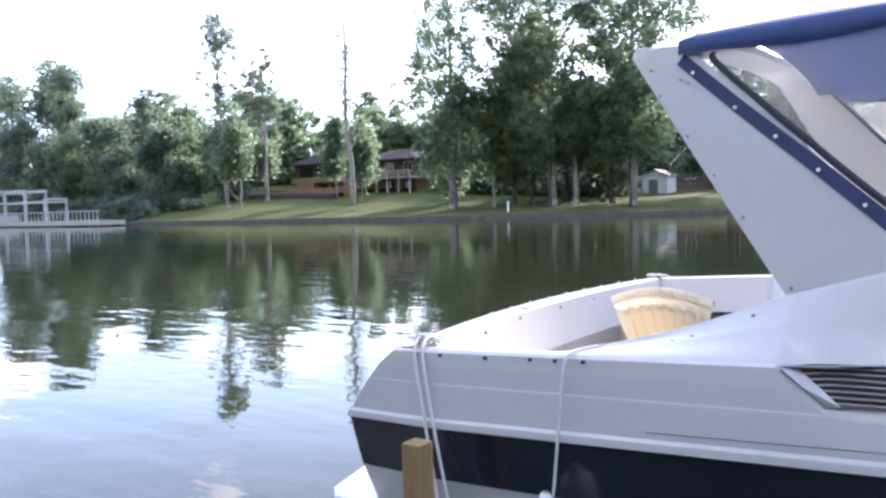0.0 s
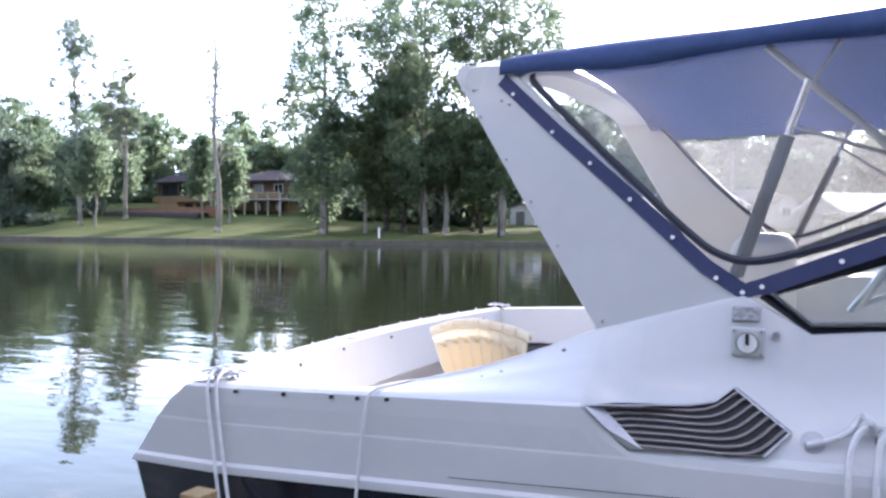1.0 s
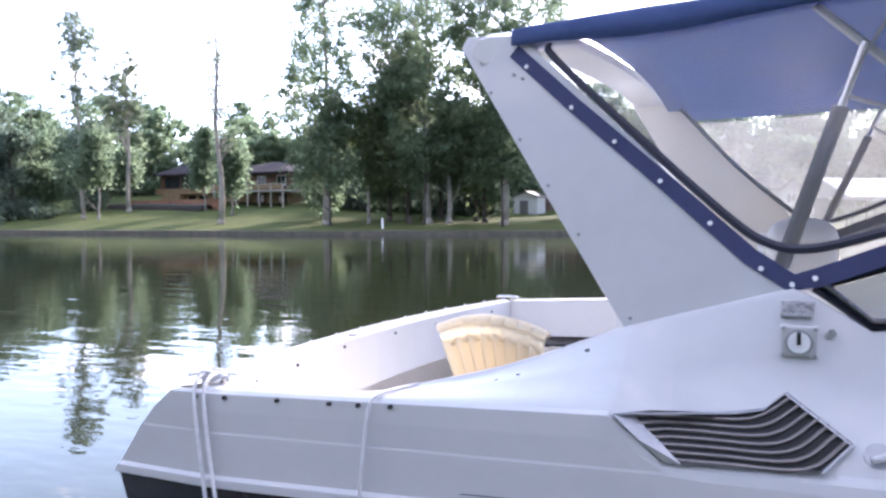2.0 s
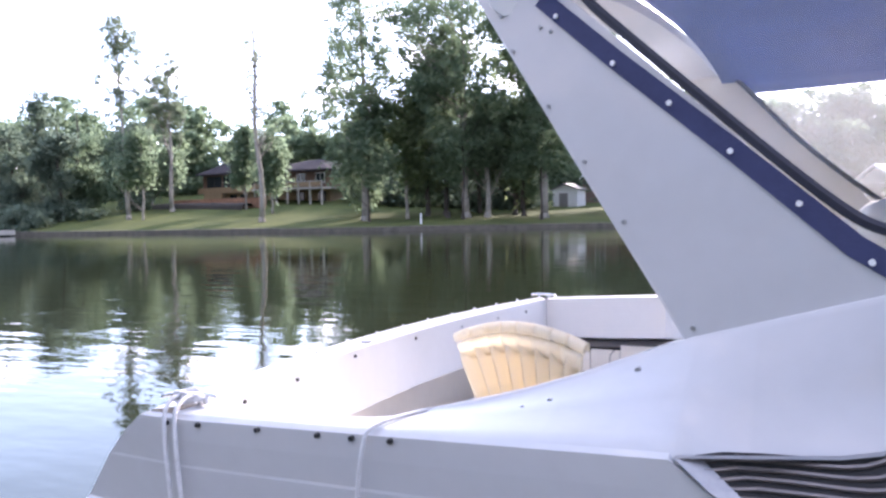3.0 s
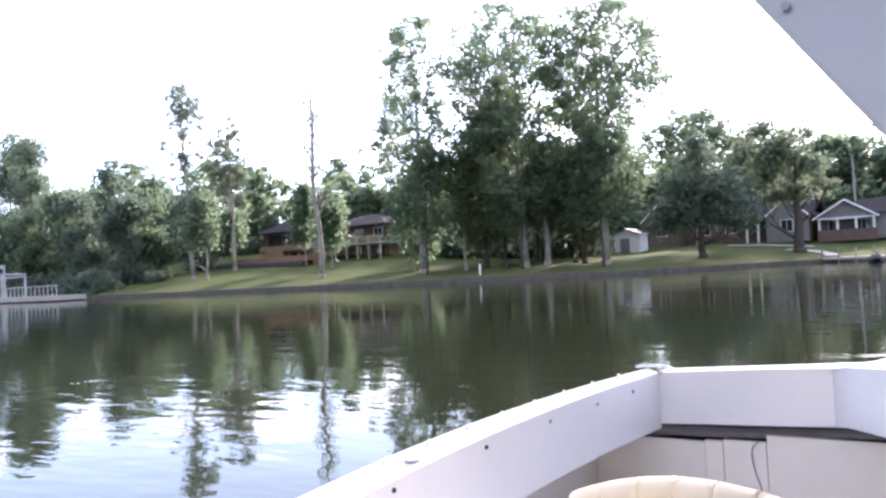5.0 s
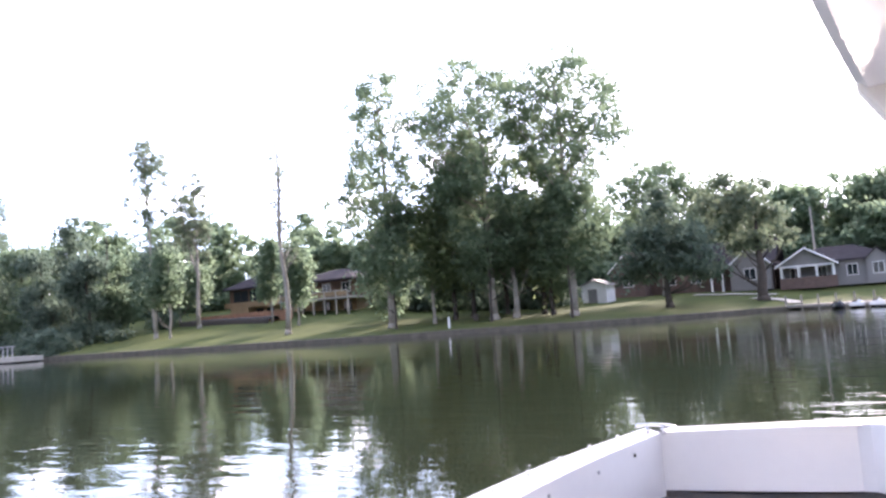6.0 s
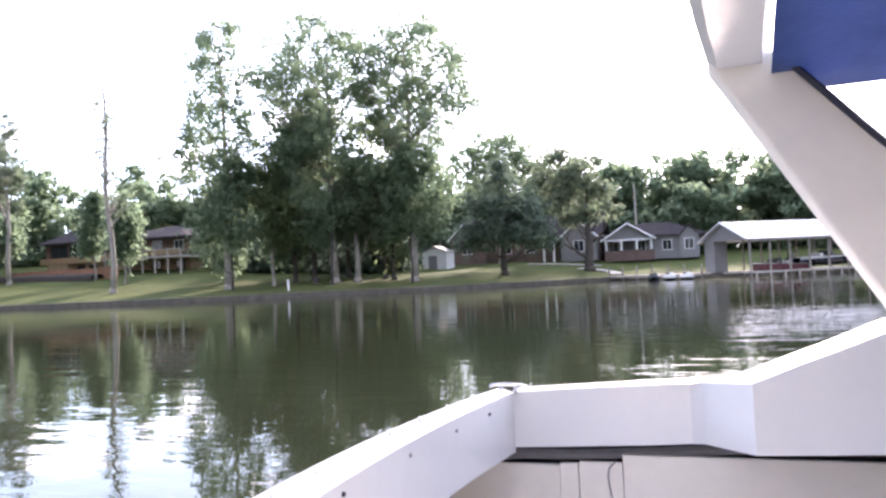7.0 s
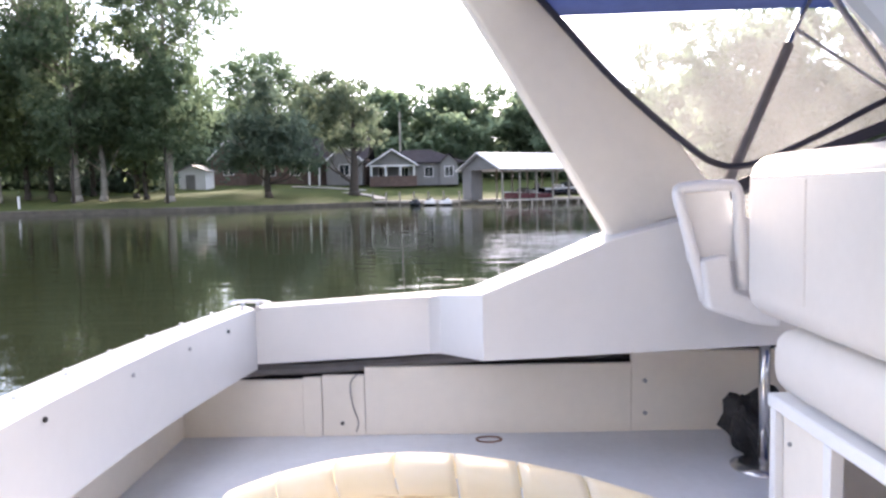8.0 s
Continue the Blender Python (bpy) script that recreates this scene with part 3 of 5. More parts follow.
for i in range(170):
    x = -230 + 400 * (i + rng.random()) / 170
    base = lerp_table([(-230, 120), (-120, 100), (-60, 112), (-30, 118), (0, 124), (30, 112), (60, 92), (100, 80), (170, 60)], x)
    y = base + rng.uniform(-5, 16)
    hh = lerp_table([(-230, 26), (-110, 19), (-70, 17), (-40, 18), (0, 17.5), (30, 16.5), (60, 17.5), (170, 20)], x) * rng.uniform(0.62, 1.12)
    g = ground_z(x, y)
    for k in range(6):
        f = rng.uniform(0.05, 0.92)
        r = rng.uniform(2.0, 3.6) * (1.15 - 0.45 * f)
        woods_lobes.append((x + rng.normal() * 1.8, y + rng.normal() * 1.5, g + hh * f, r, r, r * 0.9))
    for k in range(2):
        woods_lobes.append((x + rng.normal() * 1.5, y - rng.uniform(0, 5), g + rng.uniform(0.3, 2.2), 2.4, 2.2, 1.7))
for i in range(44):
    x, y = rng.uniform(-45, 75), 0.0
    y = lerp_table([(-45, 128), (0, 134), (30, 120), (75, 96)], x) + rng.uniform(-3, 9)
    g = ground_z(x, y)
    for k in range(5):
        fz = rng.uniform(0.1, 0.95)
        r = rng.uniform(2.6, 4.0) * (1.15 - 0.45 * fz)
        woods_lobes.append((x + rng.normal() * 2, y, g + 15.5 * fz * rng.uniform(0.85, 1.05), r, r, r))
for i in range(34):
    x = rng.uniform(22, 62)
    y = lerp_table([(20, 90), (60, 78)], x) + rng.uniform(-3, 12)
    hh = rng.uniform(15, 22)
    g = ground_z(x, y)
    for k in range(6):
        fz = rng.uniform(0.08, 0.95)
        r = rng.uniform(1.8, 3.0) * (1.2 - 0.5 * fz)
        woods_lobes.append((x + rng.normal() * 1.6, y + rng.normal() * 1.5, g + hh * fz, r, r, r))
v, f = leaf_cloud(rng, woods_lobes, 600000, 0.46, 1.0)
woods = new("woods", cloud_mesh("woods", v, f, LEAF))
tagged(woods, "dense green woods behind the lakeside houses", "woods", kind="stuff")

# unseen trees added to cut the skylight on the boat's near side
blocker_lobes = []
for i in range(60):
    x, y = rng.uniform(-80, 80), -rng.uniform(24, 40)
    hh = rng.uniform(9, 15)
    for k in range(5):
        f = rng.uniform(0.08, 0.92)
        r = rng.uniform(2.2, 3.6) * (1.15 - 0.4 * f)
        blocker_lobes.append((x + rng.normal() * 1.8, y + rng.normal() * 1.5, 1.0 + hh * f, r, r, r * 0.9))
v, f = leaf_cloud(rng, blocker_lobes, 60000, 0.62, 1.0)
unseen_woods = new("woods", cloud_mesh("woods", v, f, LEAF))
tagged(unseen_woods, "added unseen trees behind the boat that block low sky", "woods", kind="stuff")

shrub_lobes = []
for i in range(90):
    x = rng.uniform(-215, -89)
    y = shore_y(x) + rng.uniform(2.0, 12.0)
    r = rng.uniform(1.0, 2.3)
    shrub_lobes.append((x, y, ground_z(x, y) + r * 0.55, r * 1.3, r * 1.1, r))
for i in range(46):
    x, y = rng.uniform(-60, -35), rng.uniform(86, 96)
    r = rng.uniform(1.4, 2.6)
    shrub_lobes.append((x, y, ground_z(x, y) + r * 0.9, r * 1.4, r, r * 1.1))
v, f = leaf_cloud(rng, shrub_lobes, 66000, 0.34, 0.7)
shrubs = new("shrubs", cloud_mesh("shrubs", v, f, LEAFD))
tagged(shrubs, "dense low shrubs along the wooded bank and under the trees", "shrubs", kind="stuff")


# ---------------------------------------------------------------- the cruiser
MID = 1.25                                            # centre line; the far side mirrors the near one


def gun_z(x):
    """The knuckle between topside and deck; it steps down along the vent."""
    return lerp_table([(-1, 1.06), (0, 1.115), (1.19, 1.181), (1.31, 1.092), (1.7, 1.105), (3, 1.18), (7.6, 1.5)], x)


def side_y(x):
    return -0.07 + (0 if x < 3 else 1.30 * ((x - 3) / 4.6) ** 2.0)


def stern_x(z):
    if z < 0.83:
        return -0.345 + (0.83 - z) * 0.25
    return -0.345 + 0.305 * lerp_table([(0, 0), (0.3, 0.19), (0.58, 0.41), (0.8, 0.61), (0.93, 0.78), (1, 1)], (z - 0.83) / 0.285)


def top_z(x):
    """The coaming's top edge."""
    return lerp_table([(-1, gun_z(-1) + 0.004), (0, gun_z(0) + 0.004), (0.45, 1.122), (0.535, 1.130), (0.6, 1.146), (0.75, 1.185), (0.84, 1.209), (0.96, 1.250), (1.06, 1.290), (1.17, 1.335), (1.54, 1.448), (1.56, 1.452), (1.70, 1.362), (1.9, 1.385), (3.0, 1.46), (7.6, 1.55)], x)


def top_port(x):
    """The far coaming's top edge, straighter than the near one."""
    return lerp_table([(-1, gun_z(-1) + 0.004), (0, gun_z(0) + 0.004), (0.32, 1.138), (0.66, 1.157), (0.81, 1.200), (0.955, 1.260), (1.075, 1.307), (1.21, 1.363), (1.56, 1.452), (1.70, 1.40), (1.9, 1.40), (3.0, 1.46)], x)


def crease_z(x):
    return 1.003 + 0.05 * x if x < 1.4 else 1.066 + 0.03 * (x - 1.4)


LEVELS = [  # sideways step from the sheer, height above the water at x
    (0.0, gun_z), (-0.012, lambda x: gun_z(x) - 0.008), (-0.018, lambda x: 0.5 * (gun_z(x) + crease_z(x))), (-0.022, crease_z), (-0.0238, lambda x: crease_z(x) - 0.006),
    (-0.032, lambda x: 0.882 + 0.062 * x), (-0.042, lambda x: 0.872 + 0.062 * x), (-0.044, lambda x: 0.850 + 0.062 * x), (-0.020, lambda x: 0.840 + 0.062 * x),
    (0.0, lambda x: 0.655 + 0.06 * x), (0.004, lambda x: 0.645 + 0.06 * x), (0.12, lambda x: 0.25), (0.5, lambda x: -0.4)]
XS = [0.0, 0.06, 0.12, 0.2, 0.35, 0.5, 0.7, 0.9, 1.1, 1.19, 1.25, 1.31, 1.4, 1.5, 1.7, 2.0, 2.5, 3.0, 3.6, 4.3, 5.1, 6.0, 6.8, 7.4, 7.58]

boat = thing("cabin_cruiser", (0, 0, 0), "white and navy cabin cruiser with blue canvas top, moored", "boat")


def hull_row(level, flip):
    dy, zf = level
    pts = []
    x0 = stern_x(zf(-0.2))
    for k, x in enumerate(XS):
        xx = x0 + (x - x0) * min(1.0, 0.0 if k == 0 else 1.0)
        if k == 0:
            xx = x0
        y = side_y(max(xx, 0)) + dy
        y += 0.05 * max(0.0, (0.12 - xx) / 0.5) ** 1.5
        y = min(y, MID - 0.005)
        pts.append((xx, 2 * MID - y if flip else y, zf(xx)))
    return pts


def stern_row(level):
    dy, zf = level
    x0 = stern_x(zf(-0.2))
    y0 = side_y(0) + dy + 0.05 * max(0.0, (0.12 - x0) / 0.5) ** 1.5
    out = []
    for k in range(17):
        s = -1 + 2 * k / 16
        y = MID + s * (MID - y0)
        out.append((x0 - 0.15 * (1 - s * s), y, zf(x0)))
    return out


# the outer hull takes the white with shade in its colour
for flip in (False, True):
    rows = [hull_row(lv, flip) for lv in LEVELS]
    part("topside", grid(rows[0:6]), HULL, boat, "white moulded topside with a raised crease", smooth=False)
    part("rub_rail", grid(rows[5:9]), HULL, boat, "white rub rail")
    part("hull_band", grid(rows[8:10]), NAVY, boat, "glossy navy hull band")
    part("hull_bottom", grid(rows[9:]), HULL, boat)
rows = [stern_row(lv) for lv in LEVELS]
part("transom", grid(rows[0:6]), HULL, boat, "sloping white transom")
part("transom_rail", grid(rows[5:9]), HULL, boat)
part("transom_band", grid(rows[8:10]), NAVY, boat)
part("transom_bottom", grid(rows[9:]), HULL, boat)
part("swim_platform", prism([(-0.26, -0.05), (-0.42, -0.07), (-0.49, 0.0), (-0.56, 0.3), (-0.63, 0.8), (-0.65, 1.25), (-0.63, 1.7), (-0.56, 2.2), (-0.49, 2.5), (-0.42, 2.57), (-0.26, 2.55)], "z", 0.44, 0.50, 0.012), GEL, boat, "white swim platform")


def inner_x(y):
    s = (y - MID) / 1.19
    return 0.02 - 0.10 * max(0.0, 1 - s * s)


# gunwale over the transom, its inner face
out_row = stern_row(LEVELS[0])
top_in = [(inner_x(p[1]), min(max(p[1], 0.06), 2.44), gun_z(0) + 0.004) for p in out_row]
bm = grid([out_row, [(p[0] + 0.012, p[1], p[2] + 0.006) for p in out_row], top_in])
part("transom_cap", bm, GEL, boat, "flat white cap of the transom")
low_in = [(p[0], p[1], 0.90) for p in top_in]
bm = grid([top_in, low_in, [(p[0] - 0.03, p[1], 0.90) for p in top_in], [(p[0] - 0.03, p[1], 1.08) for p in top_in]])
part("transom_liner", bm, GEL, boat, "cream moulded inner face of the transom")

# side decks and coamings
PORT_IN = [(0.02, 2.44), (0.30, 2.44), (0.64, 2.435), (0.68, 2.40), (0.82, 2.10), (0.9, 2.098), (1.1, 2.098), (1.19, 2.098), (1.25, 2.098), (1.31, 2.098), (1.4, 2.098), (1.5, 2.098), (1.7, 2.098), (2.0, 2.10), (2.5, 2.10), (3.2, 2.10)]
STAR_IN = [(0.02, 0.06), (0.30, 0.06), (0.55, 0.085), (0.70, 0.128), (0.82, 0.150), (0.96, 0.166), (1.1, 0.18), (1.19, 0.195), (1.25, 0.195), (1.31, 0.195), (1.4, 0.20), (1.5, 0.20), (1.7, 0.20), (2.0, 0.20), (2.5, 0.20), (3.2, 0.20)]
for flip, inner in ((False, STAR_IN), (True, PORT_IN)):
    side, cap, liner = [], [], []
    stations = sorted({p[0] for p in inner} | {round(v, 3) for v in np.arange(0.05, 3.2, 0.05)})
    for x in stations:
        yi = lerp_table(inner, x)
        g, t = min(gun_z(x), top_port(x) - 0.004) if flip else gun_z(x), top_port(x) if flip else top_z(x)
        h = t - g

        def q(y, z):
            return (x, 2 * MID - y if flip else y, z)
        y0 = side_y(x)
        ye = lerp_table([(0.5, 0.05), (0.7, 0.10), (0.8, 0.12), (0.93, 0.135), (1.1, 0.15), (1.2, 0.146), (1.4, 0.106), (1.55, 0.078), (1.7, 0.10), (4, 0.125)], x)
        k = lerp_table([(0.5, 0.6), (0.8, 0.85), (1.2, 1.0)], x)
        prof = [(y0, g), (y0 + 0.012 * k, g + 0.004 + 0.05 * h), (y0 + 0.03 * k, g + 0.004 + 0.13 * h), (y0 + 0.055 * k, g + 0.004 + 0.22 * h), (y0 + 0.08 * k, g + 0.004 + 0.32 * h),
                (y0 + 0.105 * k, g + 0.004 + 0.44 * h), (y0 + 0.13 * k, g + 0.004 + 0.58 * h), (ye - 0.008, t - 0.35 * min(h, 0.03)), (ye, t)]
        side.append([q(*p) for p in prof])
        cap.append([q(ye, t), (x, yi, t)])
        zb = lerp_table([(0, 0.918), (0.5, 0.94), (0.66, 0.95), (0.82, 0.995), (1.7, 1.03), (3.2, 1.08)], x)
        s = 1 if flip else -1
        liner.append([cap[-1][-1], (x, yi, zb), (x, yi + s * 0.03, zb), (x, yi + s * 0.03, t - 0.05)])
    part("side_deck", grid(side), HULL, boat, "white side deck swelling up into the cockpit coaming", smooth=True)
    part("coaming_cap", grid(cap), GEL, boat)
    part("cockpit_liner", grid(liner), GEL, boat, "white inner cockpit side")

# cockpit floor and lower panels
part("cockpit_floor", boxed(-0.30, 0.0, 0.577, 3.2, 2.52, 0.632), FLOORGEL, boat, "pale grey textured cockpit floor")
for x0, x1, d in ((-0.30, 0.168, 0.0), (0.1695, 0.237, -0.012), (0.2385, 0.3935, -0.004), (0.395, 1.3685, 0.0), (1.370, 2.1, 0.004), (2.105, 3.2, 0.0)):
    part("side_panel", boxed(x0, 2.50 + d, 0.632, x1, 2.52 + d, lerp_table([(0, 0.845), (3, 0.99)], (x0 + x1) / 2), 0.003), LINER, boat, "cream lower side panel")
part("side_panel", boxed(-0.30, -0.03, 0.632, 3.2, -0.01, 0.9, 0.003), LINER, boat)
part("aft_panel", boxed(-0.30, -0.01, 0.632, -0.28, 2.50, 0.84, 0.003), LINER, boat, "grey shaded panel below the transom")
part("pipe_run", tube([(-0.2, 2.53, 0.875), (0.25, 2.53, 0.88), (0.6, 2.535, 0.90), (0.9, 2.53, 0.92)], 0.022, 8), RUBBER, boat, "grey hose in the gap under the deck")
for dz in (0.16, 0.28):
    part("panel_screw", tube([(1.42, 2.497, 0.54 + dz), (1.42, 2.507, 0.54 + dz)], 0.008, 8), ALU, boat)
part("panel_hole", tube([(0.31, 2.492, 0.68), (0.31, 2.50, 0.68)], 0.007, 8), DARK, boat)
part("wire", tube(smooth_line([(0.375, 2.49, 0.87), (0.345, 2.485, 0.83), (0.35, 2.49, 0.75), (0.37, 2.485, 0.69), (0.362, 2.49, 0.65)]), 0.0022, 6), RUBBER, boat, "thin loose wire")
part("forward_bulkhead", boxed(3.2, 0.0, 0.55, 3.25, 2.5, 1.5), GEL, boat)
bm = grid([[(x, y, top_z(x) + 0.12 * (1 - ((y - MID) / (MID + 0.1)) ** 2)) for y in np.linspace(side_y(x) + 0.15, 2 * MID - side_y(x) - 0.15, 7)] if x < 7.5 else [(x, MID, top_z(x))] * 7 for x in (3.2, 3.7, 4.3, 5.1, 6.0, 6.8, 7.3)])
part("foredeck", bm, GEL, boat, smooth=True)

# radar arch; the far leg and its curtain lean a little outward
def lean_out(bm):
    for v in bm.verts:
        v.co.y += 0.02 * max(0.0, v.co.z - 1.36)
    return bm


LEG_P = [(1.255, 1.350), (1.48, 1.435), (1.585, 1.50), (1.45, 1.69), (1.05, 2.09), (0.95, 2.21), (0.765, 2.22), (0.752, 2.19)]
# section by section: front edge outboard, aft edge rounded away inboard
def leg_y(x, z):
    """The flat outer face of the near leg, leaning inboard as it rises; the curtain lies in the same plane."""
    return 0.15 - 0.21 * (x - 1.187) + 0.125 * (z - 1.358)


def on_face(bm, off=0.0):
    """Moves a piece built about y = 0 into the plane of the near leg."""
    for v in bm.verts:
        v.co.y += leg_y(v.co.x, v.co.z) + off
    return bm


def leg_section(x_f, z_f, x_a, z_a):
    yf, ya = leg_y(x_f, z_f), leg_y(x_a, z_a)
    return [(x_f, yf, z_f), (x_a + 0.006, ya, z_a), (x_a, ya + 0.004, z_a), (x_a + 0.002, ya + 0.010, z_a), (x_a + 0.03, ya + 0.026, z_a), (x_a + 0.10, ya + 0.05, z_a), (x_f, yf + 0.05, z_f)]


rows = [leg_section(*q) for q in ((1.575, 1.415, 1.192, 1.305), (1.21, 1.77, 0.905, 1.72), (0.865, 2.089, 0.645, 2.105), (0.827, 2.116, 0.665, 2.137))]
bm = grid(rows, close=True)
bm.verts.ensure_lookup_table()
bm.faces.new(bm.verts[-7:])
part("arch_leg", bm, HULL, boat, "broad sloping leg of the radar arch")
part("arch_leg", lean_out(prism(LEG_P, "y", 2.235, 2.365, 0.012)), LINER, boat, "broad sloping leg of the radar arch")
rows = []
for k in range(25):
    s = -1 + 2 * k / 24
    y = MID + s * (1.10 if s > 0 else 0.92)
    z = 2.15 + 0.05 * s + 0.10 * (1 - abs(s) ** 3)
    w = -0.08 * (1 - s * s) - 0.075 * max(0.0, -s)
    rows.append([(0.765 + w, y, z - 0.02), (0.785 + w, y, z + 0.02), (0.89 + w * 0.5, y, z + 0.02), (0.93 + w * 0.5, y, z - 0.02), (0.92 + w * 0.5, y, z - 0.045), (0.80 + w, y, z - 0.05)])
bm = grid(rows, close=True)
bm.verts.ensure_lookup_table()
bm.faces.new(bm.verts[:6])
bm.faces.new(bm.verts[-6:])
part("arch_top", bm, GEL, boat, "white swept top of the radar arch", smooth=False)

# windows, canvas and clear curtains
for y, s in ((0.10, 1), (2.40, -1)):
    win = [(1.59, 1.452), (1.70, 1.372), (2.6, 1.43), (2.6, 1.80)]
    part("side_window", prism(win, "y", y + 0.012, y + 0.018), GLASS, boat, "clear side window").visible_shadow = False
    ring = [(u, y + 0.012, v) for u, v in win] + [(win[0][0], y + 0.012, win[0][1])]
    part("window_frame", tube(ring, 0.013, 6), NAVY, boat, "navy window frame")
    part("window_trim", tube([(u + (0.012 if i == 0 else 0), y - 0.004, v + 0.014) for i, (u, _, v) in enumerate(ring[:3])], 0.006, 6), STEEL, boat, "bright metal window trim")
    outer = [(0.925, 2.02), (1.20, 1.755), (1.46, 1.515), (1.545, 1.458), (1.60, 1.472), (1.85, 1.575), (2.6, 1.86)]
    dp = 0.0 if s > 0 else 0.07
    outer = [(u + dp, v + dp * 0.5) for u, v in outer]
    inner_l = smooth_line([(1.0, 0, 2.03), (1.02, 0, 1.99), (1.24, 0, 1.77), (1.42, 0, 1.60), (1.50, 0, 1.545), (1.58, 0, 1.535), (1.70, 0, 1.565), (1.85, 0, 1.62), (2.6, 0, 1.92)])
    if s < 0:
        inner_l = smooth_line([(0.98, 0, 2.17), (1.046, 0, 2.10), (1.256, 0, 1.864), (1.476, 0, 1.664), (1.581, 0, 1.594), (1.696, 0, 1.592), (1.896, 0, 1.673), (2.145, 0, 1.797), (2.61, 0, 1.98)])
    if s > 0:
        outer = [(0.826, 2.07), (1.012, 1.902), (1.255, 1.694), (1.459, 1.514), (1.546, 1.459), (1.60, 1.474), (1.843, 1.576), (2.517, 1.838)]
        inner_l = smooth_line([(0.934, 0, 2.075), (0.96, 0, 2.028), (1.22, 0, 1.779), (1.416, 0, 1.60), (1.50, 0, 1.545), (1.58, 0, 1.535), (1.699, 0, 1.566), (1.844, 0, 1.62), (2.521, 0, 1.894)])
    yo = -0.004 if s > 0 else y - 0.05

    def settle(bm):
        return on_face(bm) if s > 0 else lean_out(bm)
    # flat sewn band along the curtain's edge
    strip = []
    for i, (u, v) in enumerate(outer):
        a, b = outer[max(0, i - 1)], outer[min(len(outer) - 1, i + 1)]
        d = Vector((b[0] - a[0], b[1] - a[1])).normalized()
        nrm = Vector((-d.y, d.x))
        strip.append([(u + nrm.x * w, yo, v + nrm.y * w) for w in (-0.018, 0.022)])
    part("curtain_band", settle(thick(grid(strip), 0.006)), BAND if s > 0 else PIPING, boat, "navy canvas edging of the side curtain")
    part("curtain_piping", settle(tube([(p.x, yo + 0.004 if s > 0 else 2.222, p.z) for p in inner_l], 0.011, 6)), PIPING, boat, "dark zip edging")
    sheet = [(0.93, 2.05), (0.93, 2.02), (1.20, 1.755), (1.545, 1.46), (2.6, 1.86), (2.6, 2.08)]
    sheet = [(u + dp, v + dp * 0.5) for u, v in sheet] if s < 0 else [(0.849, 2.102), (0.85, 2.068), (1.176, 1.763), (1.546, 1.461), (2.517, 1.838), (2.531, 2.046)]
    part("clear_curtain", settle(prism(sheet, "y", yo + 0.006, yo + 0.008)), CLEAR, boat, "clear hazy vinyl curtain").visible_shadow = False
    # fastener heads along the band
    near_snaps = [(0.872, 2.02), (1.012, 1.893), (1.135, 1.795), (1.254, 1.691), (1.373, 1.59), (1.484, 1.49), (1.547, 1.458), (1.591, 1.474), (1.758, 1.54)]
    far_snaps = [(0.945 + 0.11 * k, 2.0 - 0.101 * k) for k in range(6)] + [(1.545, 1.462), (1.61, 1.478)]
    for u, v in near_snaps if s > 0 else far_snaps:
        yy = yo - 0.008 if s > 0 else yo + 0.012
        part("snap", settle(tube([(u, yy, v), (u, yy + 0.006, v)], 0.0058, 8)), WHITEPL, boat)
    # frame tubes of the canvas top
    if s > 0:
        p0, p1, q0, q1, ty = (1.515, 1.468), (1.655, 1.90), (1.585, 2.085), (2.10, 1.59), 0.21
    else:
        p0, p1, q0, q1, ty = (1.62, 1.50), (1.855, 2.04), (1.90, 2.18), (2.36, 1.555), 2.28

    def along(k):
        return (p0[0] + (p1[0] - p0[0]) * k, ty, p0[1] + (p1[1] - p0[1]) * k)
    part("canopy_pole", tube([along(0), along(0.06)], 0.010, 8), STEEL, boat, "bare steel pole end")
    part("pole_padding", tube([along(0.05), along(0.5), along(0.88)], 0.018, 10), RUBBER, boat, "grey foam padding on the canopy pole")
    part("canopy_pole", tube([along(0.88), along(1.2)], 0.010, 8), STEEL, boat)
    part("canopy_brace", tube([(q0[0], ty + 0.03 * s, q0[1]), (q1[0], ty + 0.03 * s, q1[1])], 0.011, 8), ALU, boat, "thin aluminium brace")
    part("canopy_brace", tube([(p1[0] + 0.12, ty + 0.02 * s, p1[1] + 0.22), (p1[0] - 0.02, ty + 0.02 * s, p1[1] - 0.02), (q1[0] - 0.1, ty + 0.06 * s, q1[1] + 0.16)], 0.007, 8), ALU, boat)
rows = []
for x0 in np.linspace(0.825, 3.6, 24):
    x = x0
    edge = leg_y(min(x, 2.2), 2.10) - 0.012
    row = []
    for k in range(21):
        s = -1 + 2 * k / 20
        y = MID + s * (1.125 if s > 0 else MID - edge)
        x = x0 + 0.06 * (s + 1) * (3.6 - x0) / 2.8
        e = 0.030 * math.sin((x - 0.875) * 5.0) * (1 - s * s)
        near = 0.035 * max(0.0, -s) * max(0.0, 1.5 - x)
        z = 2.10 + near + 0.010 * (x - 0.875) + 0.14 * (1 - abs(s) ** 2.6) - 0.5 * max(0, x - 2.9) ** 2 + 0.5 * e
        row.append((x, y, z))
    x = x0
    zl = 2.055 + 0.004 * (x - 0.875) + 0.010 * math.sin(x * 9)
    row = [(x, row[0][1] - 0.004, zl + 0.03 * max(0.0, 1.5 - x) - 0.4 * max(0, x - 2.9) ** 2)] + row + [(row[-1][0], row[-1][1] + 0.004, zl + 0.058 - 0.4 * max(0, x - 2.9) ** 2)]
    rows.append(row)
part("canvas_top", thick(grid(rows), 0.006), BLUE, boat, "sun-faded blue canvas top", smooth=True)

